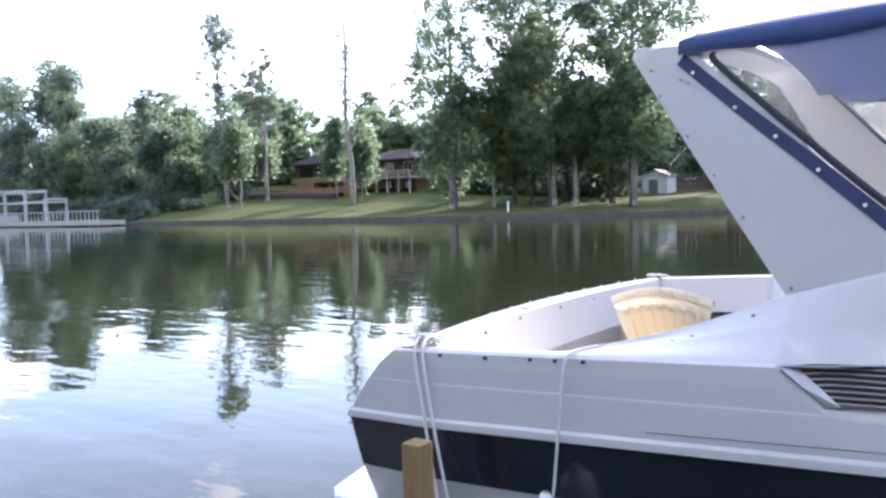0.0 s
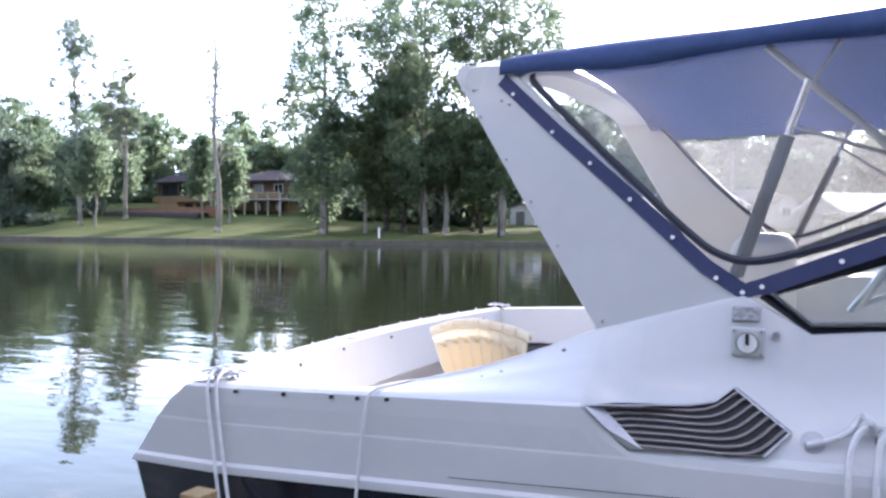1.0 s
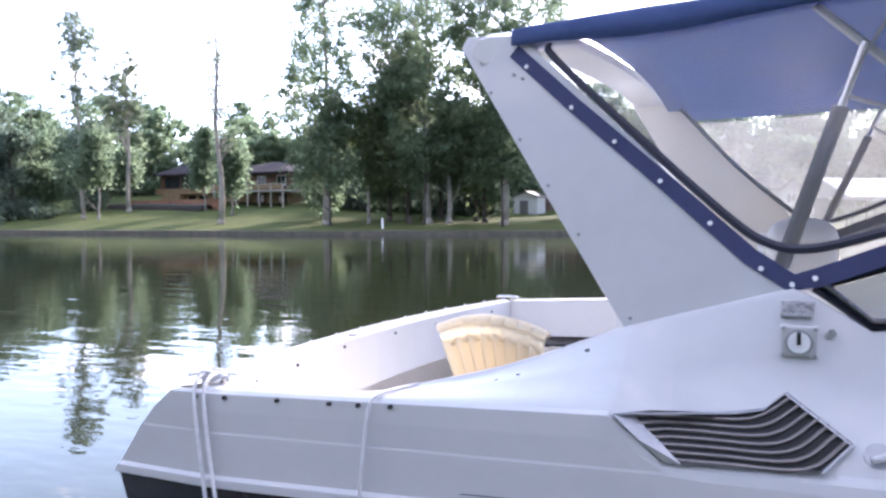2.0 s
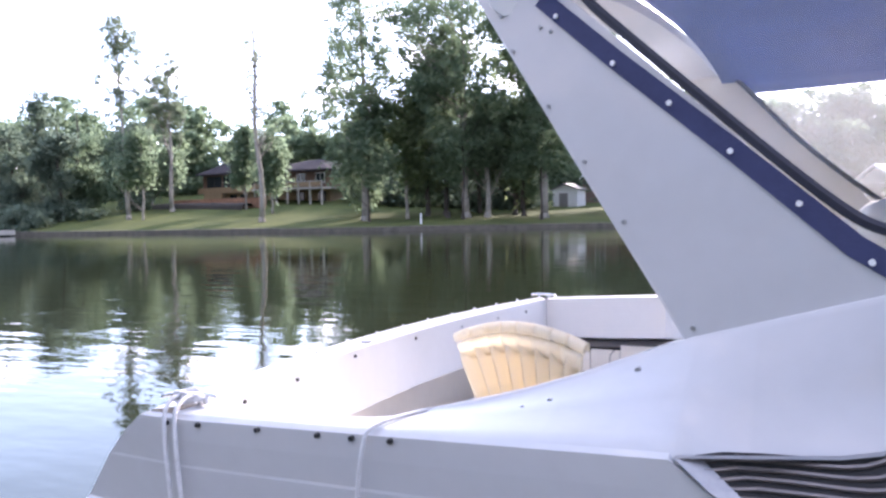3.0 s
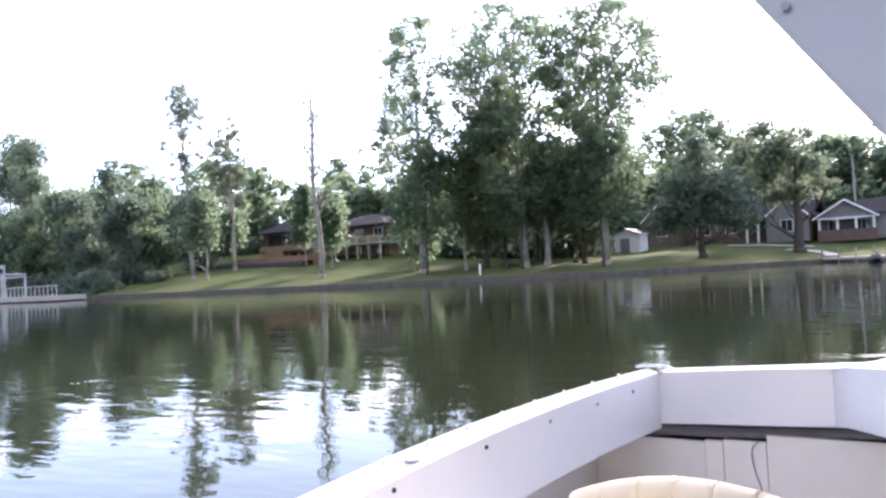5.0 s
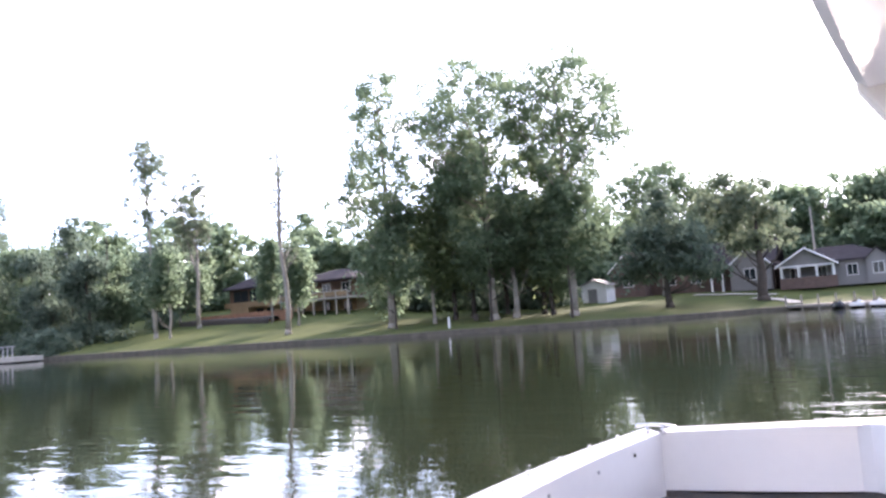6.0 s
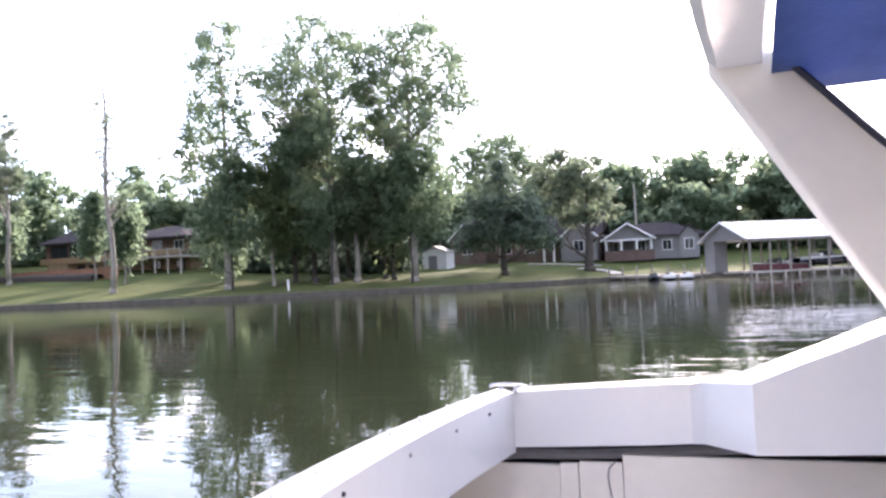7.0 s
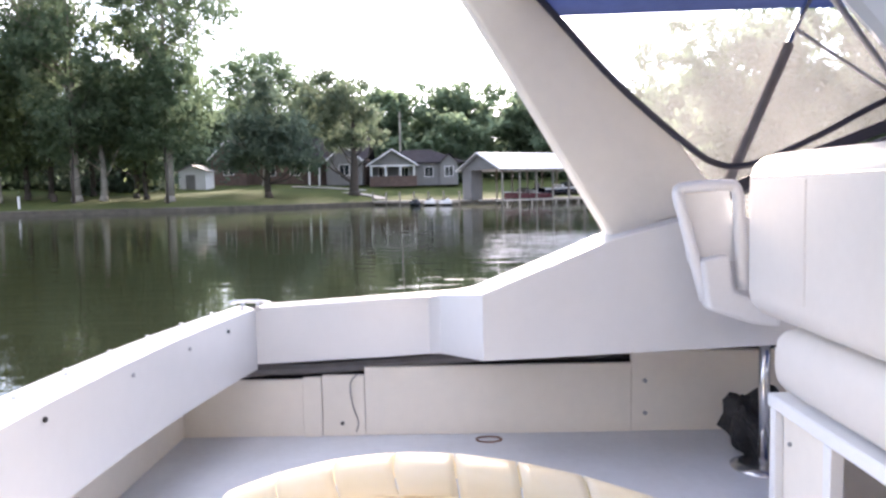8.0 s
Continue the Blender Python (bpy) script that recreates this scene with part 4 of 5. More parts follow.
part("grab_rail", tube([(1.79, 0.30, 1.40), (1.84, 0.30, 1.47), (1.95, 0.30, 1.66)], 0.012, 8), STEEL, boat, "bright steel grab rail inside the window")
part("grab_rail", tube([(1.80, 0.33, 1.41), (2.05, 0.33, 1.52)], 0.008, 8), STEEL, boat)

# vent, power inlet, plate
VENT = [(1.20, 1.178), (1.44, 1.192), (1.50, 1.205), (1.54, 1.240), (1.662, 1.158), (1.61, 1.108), (1.31, 1.088)]


def side_at(u, v):
    """How far inboard the deck side lies at this length and height."""
    g, t, y0 = gun_z(u), top_z(u), side_y(u)
    h = t - g
    return lerp_table([(g - 0.1, y0 - 0.02), (g, y0), (g + 0.004 + 0.05 * h, y0 + 0.012), (g + 0.004 + 0.22 * h, y0 + 0.055), (g + 0.004 + 0.44 * h, y0 + 0.105), (g + 0.004 + 0.58 * h, y0 + 0.13), (t, 0.12)], v)


def on_side(u, v, off=0.0):
    return (u, min(side_at(u, v), 0.5 * (v - 1.10) - 0.07 + 0.02) - off - 0.004, v)


cx = sum(p[0] for p in VENT) / 7
cz = sum(p[1] for p in VENT) / 7
bm = grid([[on_side(cx + (u - cx) * k, cz + (v - cz) * k, o) for u, v in VENT + VENT[:1]] for k, o in ((1.0, 0.0), (1.0, 0.018), (0.965, 0.020), (0.955, 0.008))])
part("vent_frame", bm, ALU, boat, "dull metal frame of the engine vent")
def vent_edge(n):
    out = []
    for (u0, v0), (u1, v1) in zip(VENT, VENT[1:] + VENT[:1]):
        out += [(u0 + (u1 - u0) * k / n, v0 + (v1 - v0) * k / n) for k in range(n)]
    return out


# black sheet behind the slats stands for the dark inside of the vent
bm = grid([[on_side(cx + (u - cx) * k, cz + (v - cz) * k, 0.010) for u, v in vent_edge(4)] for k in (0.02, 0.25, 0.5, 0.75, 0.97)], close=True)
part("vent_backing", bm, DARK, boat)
for k in range(7):
    f = (k + 0.6) / 7.2
    left = Vector(VENT[0]).lerp(Vector(VENT[6]), f)
    right = Vector(VENT[3]).lerp(Vector(VENT[4]), f)
    bend = Vector((right.x - 0.075, left.y + 0.015))
    line = smooth_line([(left.x, 0, left.y), ((left.x + bend.x) / 2, 0, left.y + 0.006), (bend.x, 0, bend.y), (right.x, 0, right.y)], 4)
    part("vent_slat", tube([on_side(p.x, p.z, 0.015) for p in line], 0.0042, 6), VENTMETAL, boat)
part("vent_end_bar", thick(grid([[on_side(u, v, 0.021) for u, v in ((1.205, 1.176), (1.258, 1.132), (1.312, 1.090))], [on_side(u, v, 0.021) for u, v in ((1.240, 1.176), (1.293, 1.133), (1.347, 1.091))]]), 0.004), ALU, boat, "broad grey end bar of the vent")
part("pinstripe", tube([(x, side_y(x) - 0.042, 0.957 + 0.066 * (x - 0.85)) for x in np.linspace(0.85, 3.0, 9)], 0.0013, 6), PIPING, boat, "thin dark pinstripe")
part("inlet_plate", prism([(1.525, 1.305), (1.60, 1.305), (1.60, 1.375), (1.525, 1.375)], "y", 0.048, 0.072, 0.006), HULL, boat, "white shore power plate")
for sx, sz in ((1.532, 1.312), (1.593, 1.312), (1.532, 1.368), (1.593, 1.368)):
    part("screw", tube([(sx, 0.044, sz), (sx, 0.052, sz)], 0.0045, 7), ALU, boat)
part("inlet_ring", tube([(1.562, 0.040, 1.34), (1.562, 0.058, 1.34)], 0.028, 20), ALU, boat, "round metal power inlet")
part("inlet_cap", tube([(1.562, 0.036, 1.34), (1.562, 0.041, 1.34)], 0.022, 20), WHITEPL, boat)
part("inlet_key", boxed(1.558, 0.031, 1.336, 1.566, 0.037, 1.362), DARK, boat)
part("name_plate", prism([(1.525, 1.39), (1.59, 1.392), (1.592, 1.428), (1.527, 1.426)], "y", 0.054, 0.072, 0.004), NAMEPL, boat, "small embossed metal plate")
part("round_button", tube([(1.625, 0.056, 1.36), (1.625, 0.085, 1.36)], 0.008, 10), ALU, boat)
fy = side_at(1.705, 1.14)
part("filler_cap", tube([(1.705, fy + 0.004, 1.137), (1.705, fy - 0.004, 1.143)], 0.026, 18), ALU, boat, "round deck filler cap")

# snap studs
def deck_y(x, z):
    """Where the side deck's outer face lies near its top edge."""
    g, t = gun_z(x), top_z(x)
    k = lerp_table([(0.5, 0.6), (0.8, 0.85), (1.2, 1.0)], x)
    ye = lerp_table([(0.5, 0.05), (0.7, 0.10), (0.8, 0.12), (0.93, 0.135), (1.1, 0.15), (1.2, 0.155)], x)
    return lerp_table([(g + 0.58 * (t - g), side_y(x) + 0.13 * k), (t - 0.01, ye - 0.008)], z)


studs = [(0.01, -0.084, 1.098), (0.118, -0.084, 1.106), (0.30, -0.084, 1.116), (0.468, -0.084, 1.125), (0.556, -0.084, 1.130), (0.65, -0.084, 1.136)]
studs += [(x, deck_y(x, z), z) for x, z in ((0.78, 1.165), (0.883, 1.197), (0.935, 1.213), (1.095, 1.278))]
studs += [(inner_x(y) + 0.001, y, z) for y, z in ((0.19, 1.085), (0.453, 1.089), (0.80, 1.098), (1.235, 1.092), (1.62, 1.085), (1.95, 1.08), (2.22, 1.08))]
for x, y, z in studs:
    aft = x < 0.02 and y > 0.1
    a, b = ((x - 0.002, y, z), (x + 0.004, y, z)) if aft else ((x, y + 0.004, z), (x, y - 0.008, z))
    part("snap_stud", tube([a, b], 0.0058, 8), DARK if (y > 0 and aft and y not in (1.62, 1.95)) or y < 0 else ALU, boat)
for k in range(9):
    y = 0.7 + 0.2 * k
    xo = stern_row(LEVELS[0])[0][0] - 0.13 * (1 - ((y - MID) / 1.3) ** 2)
    part("snap_stud", tube([(xo + 0.03, y, 1.115), (xo + 0.03, y, 1.132)], 0.006, 6), WHITEPL, boat)
part("deck_eye", tube([(-0.12, 0.95, 1.118), (-0.12, 0.95, 1.126)], 0.02, 12), ALU, boat)
for px, pz in ((1.189, 1.358), (1.044, 1.561), (0.95, 1.69), (0.857, 1.82), (0.756, 1.961), (0.72, 2.05), (0.723, 2.075), (0.829, 2.005), (0.857, 1.99)):
    py = leg_y(px, pz)
    part("arch_bolt", tube([(px, py - 0.005, pz), (px, py + 0.012, pz)], 0.0045, 8), ALU, boat)


def cleat(x, y, z, turn):
    bm = tube(smooth_line([(-0.075, 0, 0.022), (-0.04, 0, 0.028), (0.04, 0, 0.028), (0.075, 0, 0.022)], 3), 0.006, 8)
    for sx in (-0.028, 0.028):
        tube([(sx, 0, -0.002), (sx, 0, 0.027)], 0.009, 8, bm, 0.006)
    c = part("cleat", bm, STEEL, boat, "stainless steel mooring cleat", smooth=True)
    c.matrix_local = pose(x, y, z, 0, 0, turn)


cleat(0.0, 0.0, 1.12, 20)
cleat(0.005, 2.43, 1.12, -8)
cleat(1.86, -0.035, 1.155, 4)

# ---------------------------------------------------------------- things on and beside the boat
def local_box(x0, y0, z0, x1, y1, z1, bevel, origin):
    bm = boxed(x0, y0, z0, x1, y1, z1, bevel=bevel)
    bmesh.ops.translate(bm, verts=bm.verts, vec=-Vector(origin))
    return bm


def rope(points, r, label, n=8):
    ob = part("mooring_rope", tube(smooth_line(points, n), r, 8), ROPE, None, smooth=True)
    return tagged(ob, label, "rope")


for dx, e in ((0.0, 0.0), (0.035, 0.03)):
    rope([(-0.01 + dx, 0.0, 1.15), (0.0 + dx, -0.06, 1.145), (0.018 + dx, -0.098, 1.09), (0.085 + dx, -0.135, 0.86), (0.15 + dx + e * 0.3, -0.165, 0.62), (0.235 + dx + e, -0.22, 0.30)], 0.0055, "white mooring rope hanging from the stern cleat")
ob = tagged(part("rope_coil", tube([(0.052 * math.cos(a) * (1 - a / 60), 0.026 * math.sin(a), 0.012 + 0.0012 * a + 0.004 * math.sin(2.3 * a)) for a in np.arange(0, 19, 0.35)], 0.0065, 7), ROPE, None, smooth=True),
            "white rope wound round the stern cleat", "rope")
ob.location = (0, 0, 1.12)
rope([(0.66, 0.16, 1.150), (0.63, 0.06, 1.158), (0.605, -0.07, 1.158), (0.597, -0.108, 1.12), (0.585, -0.125, 0.95), (0.57, -0.135, 0.76), (0.566, -0.14, 0.72)], 0.0045, "thin grey fender line over the gunwale")
fender = thing("boat_fender", (0.565, -0.185, 0.50), "white plastic boat fender hanging on a line", "fender")
prof = [(0.012, 0.25), (0.018, 0.24), (0.02, 0.215), (0.05, 0.20), (0.062, 0.16), (0.062, -0.16), (0.05, -0.20), (0.02, -0.22), (0.012, -0.25)]
part("fender_body", grid([[(r * math.cos(a), r * math.sin(a), z) for a in np.linspace(0, 2 * math.pi, 17)[:-1]] for r, z in prof], close=True), WHITEPL, fender, smooth=True)
rope([(1.84, -0.035, 1.185), (1.80, -0.06, 1.185), (1.775, -0.10, 1.14), (1.77, -0.125, 1.05), (1.765, -0.16, 0.8)], 0.007, "white mooring rope from the side cleat")
rope([(1.88, -0.035, 1.185), (1.84, -0.07, 1.18), (1.825, -0.10, 1.13), (1.82, -0.13, 1.03), (1.815, -0.16, 0.8)], 0.007, "white mooring rope from the side cleat")
rope([(1.69, -0.07, 1.14), (1.74, -0.055, 1.155), (1.775, -0.05, 1.175), (1.80, -0.02, 1.205), (1.815, -0.06, 1.20), (1.83, -0.03, 1.17), (1.86, -0.06, 1.19), (1.90, -0.02, 1.2), (2.0, -0.05, 1.19)], 0.0075, "loose knotted white rope on the side deck")
for x, y, z in ((1.625, -0.205, 0.86), (1.80, -0.225, 0.85)):
    fd = thing("round_fender", (x, y, z), "faded red boat fender with navy end cap", "fender", "red fenders")
    prof = [(0.01, -0.17), (0.06, -0.15), (0.075, -0.08), (0.075, 0.10), (0.066, 0.135), (0.052, 0.152), (0.036, 0.162)]
    part("fender_body", grid([[(r * math.cos(a), r * math.sin(a), h) for a in np.linspace(0, 2 * math.pi, 19)[:-1]] for r, h in prof], close=True), REDPL, fd, smooth=True)
    prof = [(0.030, 0.174), (0.016, 0.182), (0.0, 0.184)]
    part("end_cap", grid([[(r * math.cos(a), r * math.sin(a), h) for a in np.linspace(0, 2 * math.pi, 19)[:-1]] for r, h in [(0.036, 0.162)] + prof], close=True), NAVY, fd, "navy end cap", smooth=True)
    part("eyelet", tube([(0.010 * math.cos(a), -0.030, 0.178 + 0.008 * math.sin(a)) for a in np.linspace(0, 6.1, 14)], 0.004, 6), WHITEPL, fd, "white eyelet")

post = tagged(part("dock_post", boxed(0.135, -0.335, -0.5, 0.208, -0.262, 0.872, 0.004), WOODPOST), "square treated pine dock post beside the hull", "post")

# resin chair with a fluted fan back, standing in the cockpit
chair = thing("resin_chair", (0.74, 0.5, 0.632), "cream resin chair with fluted fan-shaped back, in the cockpit", "chair")


def fan(u, v, off=0.0, grow=0.0):
    """u across from -1 to 1, v up the back from 0 to 1; off pushes towards the near side."""
    half = 0.068 + 0.125 * v + grow
    x = 0.795 - 0.058 * v + u * half
    y = 0.335 + 0.012 * v + 0.02 * (1 - u * u) - 0.053 * u * v - off
    z = 0.93 + 0.386 * v - (0.042 if u < 0 else 0.030) * u * u * v
    return Vector((x - 0.74, y - 0.5, z - 0.632))


def flute(u, n, amp):
    k = (u * n) % 1.0
    return amp * (1 - 2 * k / 0.66 if k < 0.66 else -1 + 2 * (k - 0.66) / 0.34)


NU = 121
us = np.linspace(-1, 1, NU)
rows = [[fan(u, v, flute(u, 4.0, 0.020 * min(1, (0.92 - v) * 9 + 0.15))) for u in us] for v in (0.0, 0.15, 0.3, 0.5, 0.70, 0.82, 0.87)]
part("back_panel", thick(grid(rows), 0.004), BINMAT, chair, "fluted cream back panel", smooth=True)
rows = [[fan(u, v, o + flute(u, 4.0, 0.004)) for u in us] for v, o in ((0.80, -0.004), (0.83, 0.004), (0.86, 0.009), (0.89, 0.012), (0.91, 0.012), (0.922, 0.009), (0.930, 0.002))]
part("back_band", thick(grid(rows), 0.004), CAPMAT, chair, "raised cream shoulder below the top, paled as if sky-lit", smooth=True)
for k in range(8):
    a0, a1 = -1 + 2 * (k + 0.02) / 8, -1 + 2 * (k + 0.98) / 8
    seg = np.linspace(a0, a1, 7)
    rows = [[fan(u, v, o + 0.0006 * math.sin((u - a0) / (a1 - a0) * math.pi), 0.004) for u in seg] for v, o in ((0.932, 0.004), (0.935, 0.010), (0.942, 0.014), (0.965, 0.015), (0.985, 0.012), (0.996, 0.006), (1.0, -0.006), (0.997, -0.020), (0.985, -0.026), (0.94, -0.026))]
    part("top_segment", thick(grid(rows), 0.003), CAPMAT, chair, "rolled cream top segment, paled as if sky-lit", smooth=True)
part("seat", local_box(0.60, 0.37, 0.93, 0.94, 0.78, 0.965, 0.012, chair.location), BINMAT, chair)
for x in (0.63, 0.90):
    for y in (0.40, 0.74):
        part("leg", local_box(x - 0.02, y - 0.02, 0.633, x + 0.02, y + 0.02, 0.928, 0.006, chair.location), BINMAT, chair)

# seat, base cabinet, pedestal, bracket and bag
seat = thing("cockpit_seat", (1.8, 1.3, 1.03), "padded white vinyl double seat seen from behind", "seat")


def cushion(x0, y0, z0, x1, y1, z1, r):
    bm = boxed(x0, y0, z0, x1, y1, z1, bevel=r)
    return bm


def local(bm, ob):
    bmesh.ops.translate(bm, verts=bm.verts, vec=-Vector(ob.location))
    return bm


part("backrest", local(cushion(1.465, 0.70, 1.20, 1.66, 1.71, 1.60, 0.06), seat), VINYL, seat, "puffy white backrest", smooth=True)
part("seat_cushion", local(cushion(1.475, 0.70, 1.035, 2.05, 1.575, 1.197, 0.06), seat), VINYL, seat, "thick rolled seat cushion", smooth=True)
for y in (0.98, 1.36):
    part("seam", local(tube([(1.465, y, 1.27), (1.465, y, 1.535)], 0.003, 6), seat), VINYL, seat)
part("seam", local(tube([(1.467, 0.77, 1.545), (1.467, 1.65, 1.545)], 0.003, 6), seat), VINYL, seat)
cab = thing("seat_cabinet", (1.8, 1.3, 0.632), "white cabinet under the seat with open shelf", "cabinet")
part("cabinet_top", local(boxed(1.475, 0.70, 1.000, 2.000, 1.565, 1.033, 0.006), cab), WHITEPL, cab)
for y0, y1 in ((1.53, 1.56), (1.27, 1.30), (0.76, 0.795)):
    part("stile", local(boxed(1.480, y0, 0.632, 1.510, y1, 0.998, 0.003), cab), WHITEPL, cab)
part("side_board", local(boxed(1.512, 1.545, 0.632, 2.000, 1.562, 0.998), cab), WHITEPL, cab)
# back board and shelf share the floor ring's dark brown
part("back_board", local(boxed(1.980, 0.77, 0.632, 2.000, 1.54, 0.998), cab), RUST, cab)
part("door_panel", local(boxed(1.500, 1.302, 0.60, 1.512, 1.528, 0.997), cab), LINER, cab, "cream recessed panel")
part("shelf_board", local(boxed(1.530, 0.80, 0.86, 1.970, 1.268, 0.875), cab), RUST, cab, "brown shelf")
for y, z in ((1.49, 0.93), (1.33, 0.80)):
    part("screw", local(tube([(1.494, y, z), (1.501, y, z)], 0.005, 8), cab), ALU, cab)
ped = thing("pedestal_leg", (1.70, 2.13, 0.632), "steel pedestal post with round floor plate", "pedestal")
part("post_tube", tube([(0, 0, 0.01), (0, 0, 0.453)], 0.017, 14), STEEL, ped, smooth=True)
part("floor_plate", grid([[(r * math.cos(a), r * math.sin(a), z) for a in np.linspace(0, 2 * math.pi, 25)[:-1]] for r, z in ((0.10, 0.0), (0.10, 0.006), (0.07, 0.016), (0.03, 0.03), (0.0, 0.032))], close=True), STEEL, ped, smooth=True)
br = thing("seat_bracket", (1.465, 2.02, 1.10), "white moulded plastic armrest bracket by the coaming", "bracket")
fr = smooth_line([(1.47, 0, 1.19), (1.415, 0, 1.40), (1.39, 0, 1.50), (1.41, 0, 1.52), (1.52, 0, 1.525), (1.56, 0, 1.51), (1.57, 0, 1.40), (1.58, 0, 1.22)], 5)
part("bracket_frame", local(tube([(p.x, 2.0, p.z) for p in fr], 0.017, 10), br), WHITEPL, br, smooth=True)
part("bracket_foot", local(prism([(1.45, 1.31), (1.53, 1.325), (1.545, 1.22), (1.68, 1.15), (1.68, 1.11), (1.60, 1.12), (1.47, 1.165)], "y", 1.965, 2.035, 0.012), br), WHITEPL, br)
part("bracket_panel", local(prism([(1.43, 1.30), (1.40, 1.50), (1.55, 1.51), (1.57, 1.30)], "y", 2.03, 2.04), br), WHITEPL, br)
bm = bmesh.new()
bmesh.ops.create_icosphere(bm, subdivisions=4, radius=1.0)
for vtx in bm.verts:
    p = vtx.co.copy()
    k = 1 + 0.35 * noise.noise(p * 2.1) + 0.16 * noise.noise(p * 5.0)
    vtx.co = Vector((p.x * 0.105 * k, p.y * 0.10 * k, max(-0.10, p.z * 0.115 * k + 0.02 * math.sin(p.x * 6))))
bag = tagged(part("duffel_bag", bm, BAGMAT), "crumpled black cloth bag on the cockpit floor", "bag")
bag.location = (1.74, 2.27, 0.632 + 0.10)
part_stain = tagged(part("floor_stain", tube([(0.045 * math.cos(a), 0.03 * math.sin(a), 0) for a in np.linspace(0.4, 6.4, 24)], 0.004, 6), RUST), "rusty ring stain on the cockpit floor", "stain")
part_stain.location = (0.845, 2.43, 0.634)


# ---------------------------------------------------------------- houses, boathouse and docks on the far shore
def window(parent, x, y, z, w, h, mat=WHITEWALL):
    """A window in a wall that faces the lake: frame with mullion, a pane behind it."""
    bm = bmesh.new()
    t = 0.09
    for a in ((x - w / 2, z - h / 2, x + w / 2, z - h / 2 + t), (x - w / 2, z + h / 2 - t, x + w / 2, z + h / 2), (x - w / 2, z - h / 2 + t, x - w / 2 + t, z + h / 2 - t),
              (x + w / 2 - t, z - h / 2 + t, x + w / 2, z + h / 2 - t), (x - 0.03, z - h / 2 + t, x + 0.03, z + h / 2 - t)):
        box(bm, a[0], y - 0.07, a[1], a[2], y + 0.02, a[3])
    f = part("window", bm, mat, parent)
    part("pane", boxed(x - w / 2 + 0.02, y - 0.03, z - h / 2 + 0.02, x + w / 2 - 0.02, y - 0.01, z + h / 2 - 0.02), WINDOWG, f)
    return f


def gable_roof(x0, x1, y0, y1, ze, zr, over, axis, t=0.18):
    """Two slabs; axis tells along which way the ridge runs."""
    bm = bmesh.new()
    if axis == "x":
        ym = (y0 + y1) / 2
        for s, ya in ((-1, y0 - over), (1, y1 + over)):
            sl = (zr - ze) / (ym - y0)
            za = ze - over * sl
            prof = [(ya, za), (ym, zr), (ym, zr + t), (ya, za + t)]
            lo = [bm.verts.new((x0 - over, u, v)) for u, v in prof]
            hi = [bm.verts.new((x1 + over, u, v)) for u, v in prof]
            for i in range(4):
                bm.faces.new((lo[i], lo[(i + 1) % 4], hi[(i + 1) % 4], hi[i]))
            bm.faces.new(lo), bm.faces.new(hi)
    else:
        xm = (x0 + x1) / 2
        for s, xa in ((-1, x0 - over), (1, x1 + over)):
            sl = (zr - ze) / (xm - x0)
            za = ze - over * sl
            prof = [(xa, za), (xm, zr), (xm, zr + t), (xa, za + t)]
            lo = [bm.verts.new((u, y0 - over, v)) for u, v in prof]
            hi = [bm.verts.new((u, y1 + over, v)) for u, v in prof]
            for i in range(4):
                bm.faces.new((lo[i], lo[(i + 1) % 4], hi[(i + 1) % 4], hi[i]))
            bm.faces.new(lo), bm.faces.new(hi)
    return bm


def hip_roof(x0, x1, y0, y1, ze, zr, over):
    bm = bmesh.new()
    x0, x1, y0, y1 = x0 - over, x1 + over, y0 - over, y1 + over
    ym, k = (y0 + y1) / 2, (y1 - y0) / 2
    b = [bm.verts.new(p) for p in ((x0, y0, ze), (x1, y0, ze), (x1, y1, ze), (x0, y1, ze))]
    lo = [bm.verts.new(p) for p in ((x0, y0, ze - 0.2), (x1, y0, ze - 0.2), (x1, y1, ze - 0.2), (x0, y1, ze - 0.2))]
    r0, r1 = bm.verts.new((x0 + k, ym, zr)), bm.verts.new((x1 - k, ym, zr))
    for f in ((b[0], b[1], r1, r0), (b[1], b[2], r1), (b[2], b[3], r0, r1), (b[3], b[0], r0), lo):
        bm.faces.new(f)
    for i in range(4):
        bm.faces.new((lo[i], lo[(i + 1) % 4], b[(i + 1) % 4], b[i]))
    return bm


def gable_wall(x0, x1, y0, y1, z0, ze, zr):
    return prism([(x0, z0), (x1, z0), (x1, ze), ((x0 + x1) / 2, zr), (x0, ze)], "y", y0, y1)


# brown house behind the bare tree
h = thing("lake_house", (0, 0, 0), "brown two-storey lake house with dark hip roof and timber deck", "house")
part("lower_wall", boxed(-89, 87, 2.2, -65.4, 95, 5.6), TANWALL, h, "tan lower storey")
part("upper_wall", boxed(-90.5, 86.6, 5.602, -64.6, 95.4, 8.55), BROWNB, h, "dark brown upper storey")
part("roof", hip_roof(-90.5, -77.2, 86.6, 95.4, 8.75, 11.5, 0.8), SHINGLE, h, "dark grey hip roof")
part("roof", hip_roof(-77.0, -64.6, 85.2, 95.4, 8.5, 10.3, 0.7), SHINGLE, h, "dark grey hip roof")
part("bay_wall", boxed(-89.4, 85.6, 3.0, -85.6, 86.98, 5.58), TANWALL, h, "ochre bay")
for x in (-88, -84.5, -81, -77.5):
    window(h, x, 86.6, 7.45, 3.2, 1.8, BARKD)
for x in (-74.0, -70.5, -66.9):
    window(h, x, 86.6, 7.3, 1.6, 1.5)
part("balcony_fascia", boxed(-91.0, 85.9, 5.61, -79.0, 86.55, 6.5), TANWALL, h, "tan boarded balcony front")
